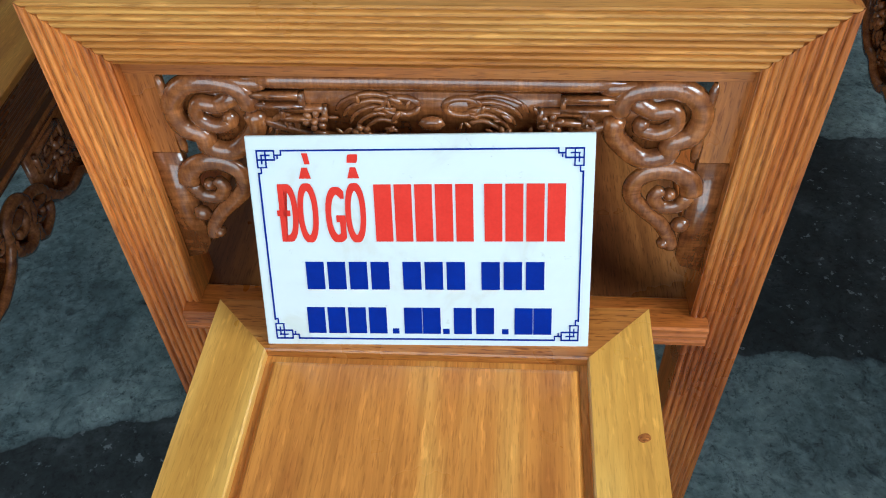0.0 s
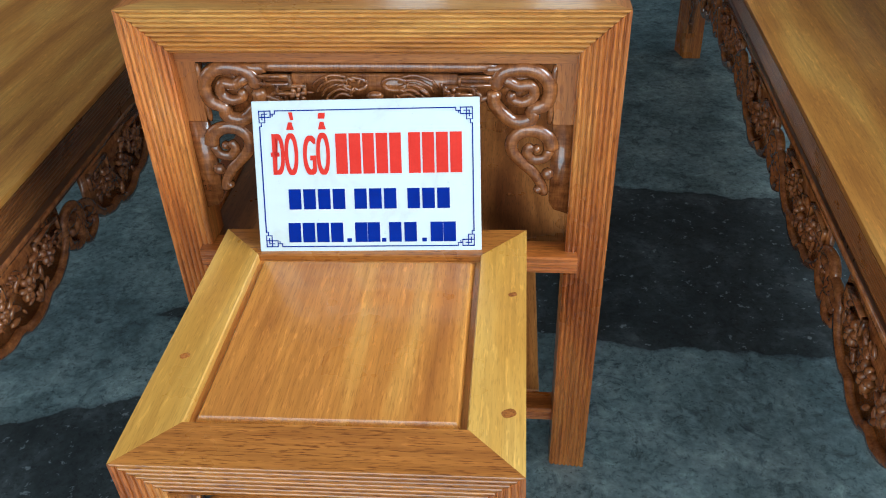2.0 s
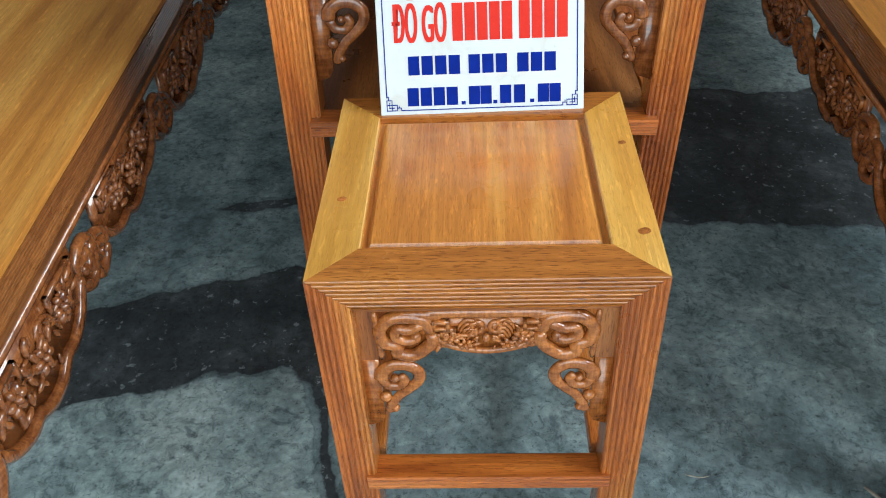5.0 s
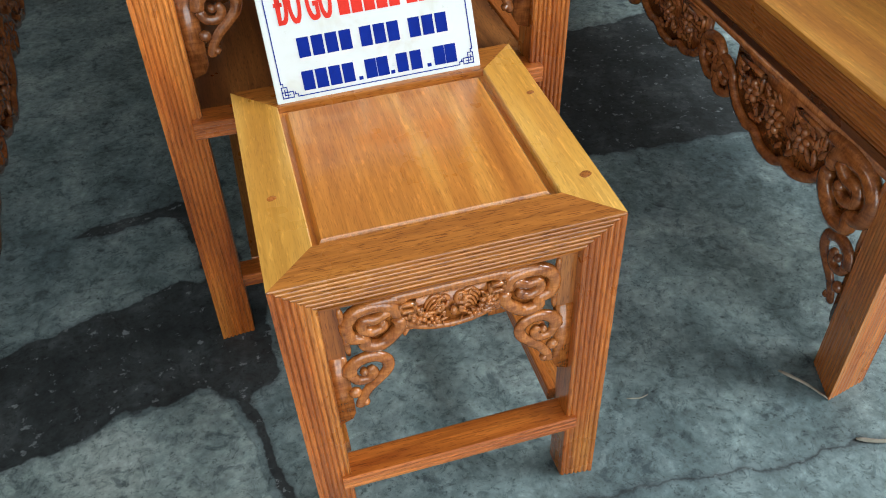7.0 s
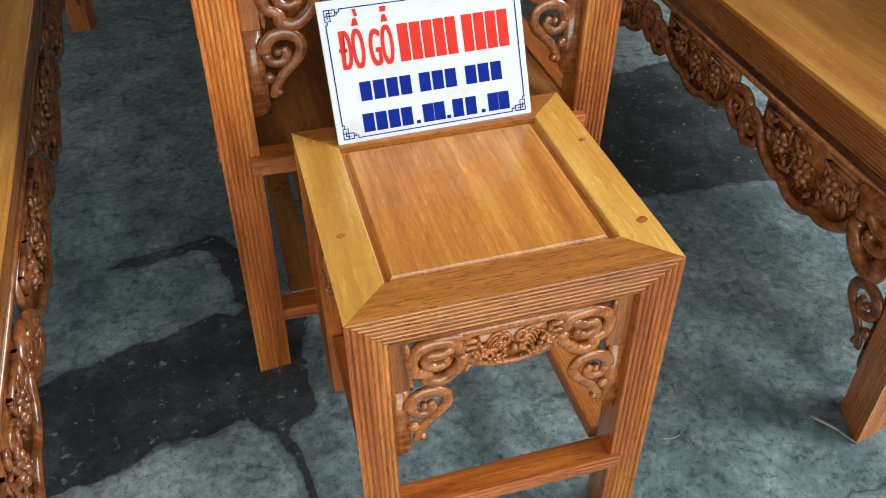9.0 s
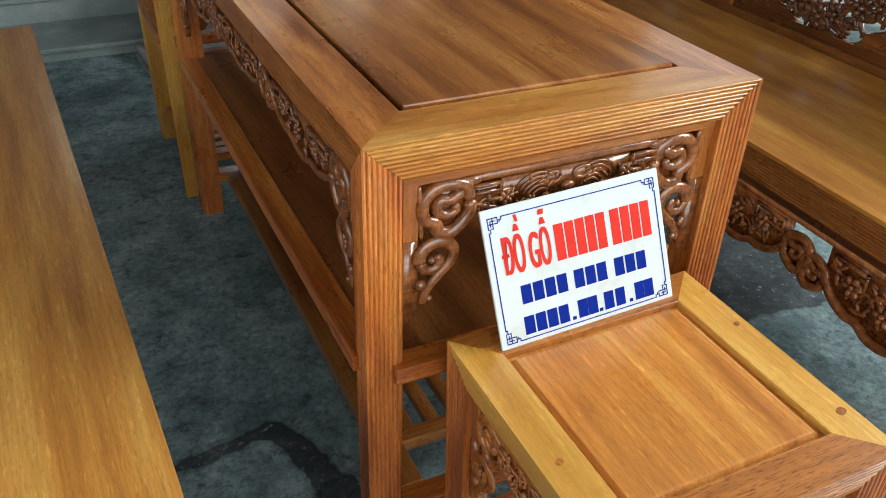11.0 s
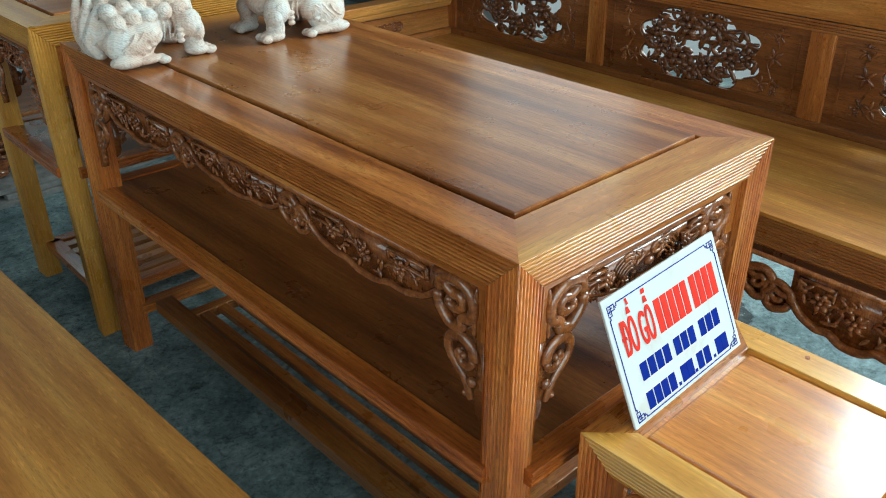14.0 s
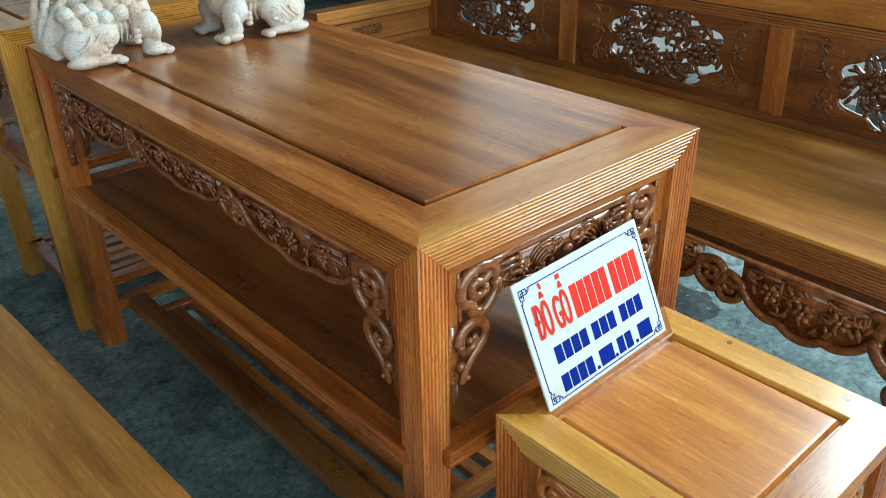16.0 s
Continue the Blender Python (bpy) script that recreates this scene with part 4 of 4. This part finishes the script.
def curl(bm, c, d, r, m):
    """A snail-shell curl of the mane: a dome with ring-shaped grooves, facing along d."""
    turn = Vector(d).to_track_quat('Z', 'Y').to_matrix().to_4x4()
    x = m @ Matrix.Translation(c) @ turn
    rings = []
    for k in range(19):
        a = math.pi / 2 * k / 19
        q = r * (1 + 0.075 * math.cos(a * 20))
        rings.append([x @ Vector((q * math.cos(a) * math.cos(b), q * math.cos(a) * math.sin(b), q * 0.85 * math.sin(a))) for b in (2 * math.pi * j / 16 for j in range(16))])
    base = [x @ Vector((r * math.cos(b), r * math.sin(b), -0.5 * r)) for b in (2 * math.pi * j / 16 for j in range(16))]
    loft(bm, [base] + rings)


def lion(m, label, mirror):
    bm = bmesh.new()
    I = Matrix.Diagonal((mirror, 1, 1, 1))

    def e(c, r, turn=0.0):
        blob(bm, c, r, I, 16, 10, turn)

    def ridge(pts, y, r):
        tube(bm, pts, r, I @ Matrix.Translation((0, y, 0)) @ Matrix.Rotation(radians(90), 4, 'X'), 1.0, 6, (0.7, 0.7), n=3)
    curls = []

    def low(z):
        """The crouch: body and legs pressed down, the head kept at its size."""
        return z * 0.72 if z < 0.15 else z - 0.042
    e((0.0, 0, 0.092), (0.09, 0.058, 0.05))
    e((-0.06, 0, 0.075), (0.045, 0.062, 0.06))
    e((0.06, 0, 0.115), (0.046, 0.058, 0.065))
    e((0.085, 0, 0.195), (0.052, 0.05, 0.048))
    e((0.128, 0, 0.182), (0.03, 0.035, 0.027))
    for s in (-1, 1):
        y = 0.058 * s
        # haunch, folded shank and long foot
        e((-0.048, y * 0.95, 0.058), (0.05, 0.027, 0.052), 0.1 * s)
        e((-0.02, y * 1.02, 0.075), (0.036, 0.024, 0.036))
        e((-0.062, y * 1.2, 0.018), (0.036, 0.019, 0.018))
        e((-0.028, y * 1.22, 0.016), (0.034, 0.017, 0.013))
        for k in range(3):
            e((0.004, y * 1.22 + 0.011 * (k - 1), 0.011), (0.013, 0.0068, 0.011))
            e((-0.035 + 0.011 * k, y * 1.30, 0.036 + 0.008 * k), (0.008, 0.006, 0.007))
            ridge([(-0.075 + 0.016 * k, 0.05), (-0.055 + 0.016 * k, 0.068 + 0.004 * k), (-0.045 + 0.018 * k, 0.092)], y * 0.95 + 0.026 * s, 0.0026)
        # foreleg with its swelling and paw
        e((0.07, y, 0.088), (0.028, 0.027, 0.042))
        e((0.082, y * 1.04, 0.07), (0.017, 0.027, 0.036))
        e((0.077, y, 0.038), (0.02, 0.021, 0.034))
        e((0.084, y, 0.016), (0.026, 0.024, 0.017))
        for k in range(3):
            e((0.105, y + 0.0145 * (k - 1), 0.0125), (0.013, 0.0078, 0.0125))
            e((0.046, y * 1.25, 0.05 + 0.014 * k), (0.008, 0.007, 0.008))
        e((0.06, y * 0.8, 0.22), (0.018, 0.011, 0.024))
        # ribs of the belly between the legs
        for k in range(5):
            ridge([(0.008 + 0.011 * k, 0.05), (0.012 + 0.011 * k, 0.08), (0.008 + 0.011 * k, 0.11)], y * 0.96, 0.0036)
        # rows of snail curls over flank and back
        for k in range(5):
            curls.append(((-0.066 + 0.031 * k, y * 0.93, 0.112 + 0.006 * (k % 2) + 0.003 * k), (0, s, 0.35), 0.0165))
        for k in range(6):
            curls.append(((-0.072 + 0.029 * k, y * 0.66, 0.138 + 0.005 * k), (0, s, 1.0), 0.0165))
        for k in range(4):
            a = -0.5 + 0.62 * k
            curls.append(((0.062 - 0.03 * math.cos(a), y * 0.8, 0.19 + 0.04 * math.sin(a)), (-0.4, s, 0.2), 0.0155))
    for k in range(6):
        curls.append(((-0.07 + 0.028 * k, 0, 0.145 + 0.006 * k), (0, 0, 1), 0.016))
    # thick flame tail
    for dy, lean in ((0, 0.0), (-0.016, 0.018), (0.014, -0.014)):
        tube(bm, [(-0.085, 0.02), (-0.106, 0.06), (-0.106 + lean * 0.5, 0.105), (-0.095 + lean, 0.15), (-0.082 + lean * 1.4, 0.19 - 3 * abs(lean) * 0.4)], 0.017, I @ Matrix.Translation((0, dy, 0)) @ Matrix.Rotation(radians(90), 4, 'X'), 1.0, 10, (1.0, 0.35))
    for v in bm.verts:
        v.co.z = low(v.co.z)
    for c, d, r in curls:
        curl(bm, (c[0], c[1], low(c[2])), d, r, I)
    ob = solid("lion_statue", bm, PALE, label, "statue", m, smooth=True)
    rem = ob.modifiers.new("union", 'REMESH')
    rem.mode, rem.voxel_size, rem.use_smooth_shade = 'VOXEL', 0.0015, True
    return ob


lion(pose(-0.246, 1.635, 0.7895, 0.75, 0.7, 0), "pale unpainted carved lion statue crouching on the table", 1)
lion(pose(0.090, 1.615, 0.7852, 0.75, 0.7, -3), "pale unpainted carved lion statue crouching on the table", -1)

# ---- far corner: steps, low stand on old boards ----
bm = bmesh.new()
for y, z in ((3.24, 0.075), (3.60, 0.18), (3.76, 0.275)):
    box(bm, (-2.4, y + 0.012, FL), (0.9, 4.0 if z > 0.2 else 3.8, z - 0.018), 0.004)
    box(bm, (-2.4, y, z - 0.018), (0.9, 4.0 if z > 0.2 else 3.8, z), 0.005)
solid("steps", bm, STEP, "worn grey concrete steps along the back of the hall", "steps", kind="structure")

t = thing("platform", pose(-2.4, 4.0, 0.0), "raised floor of dark brown boards behind the steps", "platform", kind="structure")
part("base", one_box((0, 0.0, FL), (3.3, 1.2, 0.245), 0.002), STONE, t)
for k in range(8):
    part("plank", one_box((0.0, 0.152 * k - 0.004 + 0.006, 0.246), (3.3, 0.152 * k + 0.144, 0.273), 0.003), WOOD["umber", "x"], t)


def foot_post():
    """A turned post on a bulbous foot."""
    bm = bmesh.new()
    rows = [[(r * math.cos(a), r * math.sin(a), z) for a in (2 * math.pi * k / 20 for k in range(20))] for r, z in
            ((0.055, 0.0), (0.074, 0.015), (0.082, 0.045), (0.076, 0.075), (0.058, 0.098), (0.066, 0.108), (0.064, 0.125), (0.056, 0.14), (0.056, 0.70), (0.07, 0.72), (0.07, 0.75))]
    loft(bm, rows)
    solid("post", bm, TEAL, "dark teal turned post with a bulbous foot on the platform", "post", pose(-0.41, 3.88, 0.275), smooth=True)


foot_post()


def low_stand():
    t = thing("low_stand", pose(-0.01, 3.24, FL + 0.055, 0, 0, -2), "brown wooden low stand with carved apron and claw feet", "stand")
    part("top", one_box((-0.27, -0.2, 0.20), (0.42, 0.3, 0.225), 0.004), WOOD["cocoa", "x"], t)
    part("frame", one_box((-0.255, -0.185, 0.165), (0.40, 0.28, 0.2), 0.004), WOOD["umber", "x"], t)
    for o, along, out, L in (((-0.25, -0.18, 0.17), (1, 0, 0), (0, -1, 0), 0.64), ((-0.25, 0.27, 0.17), (0, -1, 0), (-1, 0, 0), 0.45)):
        part("apron", apron(L, 0.1, 0.04, 2, face_matrix(o, along, out), 90), CARVE_DARK, t, "carved dark apron", True)
    for x, y in ((-0.2, -0.14), (0.34, -0.14), (-0.2, 0.22), (0.34, 0.22)):
        bm = bmesh.new()
        s = -1 if x < 0 else 1
        tube(bm, [(0, 0.16), (s * 0.03, 0.12), (s * 0.015, 0.06), (s * 0.03, 0.025)], 0.045, Matrix.Translation((x, y, 0)) @ Matrix.Rotation(radians(90), 4, 'X'), 0.9, 10, (1.2, 0.6))
        blob(bm, (x + s * 0.035, y - 0.01, 0.02), (0.04, 0.03, 0.02), Matrix())
        part("foot", bm, CARVE, t, "", True)


low_stand()
t = thing("board_stack", pose(-0.01, 3.24, FL, 0, 0, 4), "stack of grey weathered boards on the floor", "boards")
for k in range(3):
    part("board", one_box((-0.33 + 0.05 * (k % 2), -0.27 + 0.014 * k, 0.0183 * k), (0.42 - 0.02 * k, -0.03, 0.0183 * k + 0.018), 0.003), STONE, t)


def twig(pts, r, label):
    bm = bmesh.new()
    tube(bm, pts, r, Matrix.Translation((0, 0, FL + 0.8 * r)), 0.8, 6, (1.0, 0.6), 3)
    solid("twig", bm, BARK, label, "twig", smooth=True)


twig([(0.555, 0.105), (0.59, 0.09), (0.63, 0.085), (0.68, 0.07)], 0.004, "dry broken twig lying on the concrete floor")
twig([(0.52, 0.25), (0.545, 0.215), (0.56, 0.18)], 0.0035, "short dry stick on the floor by a bench leg")
twig([(0.27, 0.27), (0.29, 0.265), (0.305, 0.268)], 0.0015, "thin straw on the concrete floor")
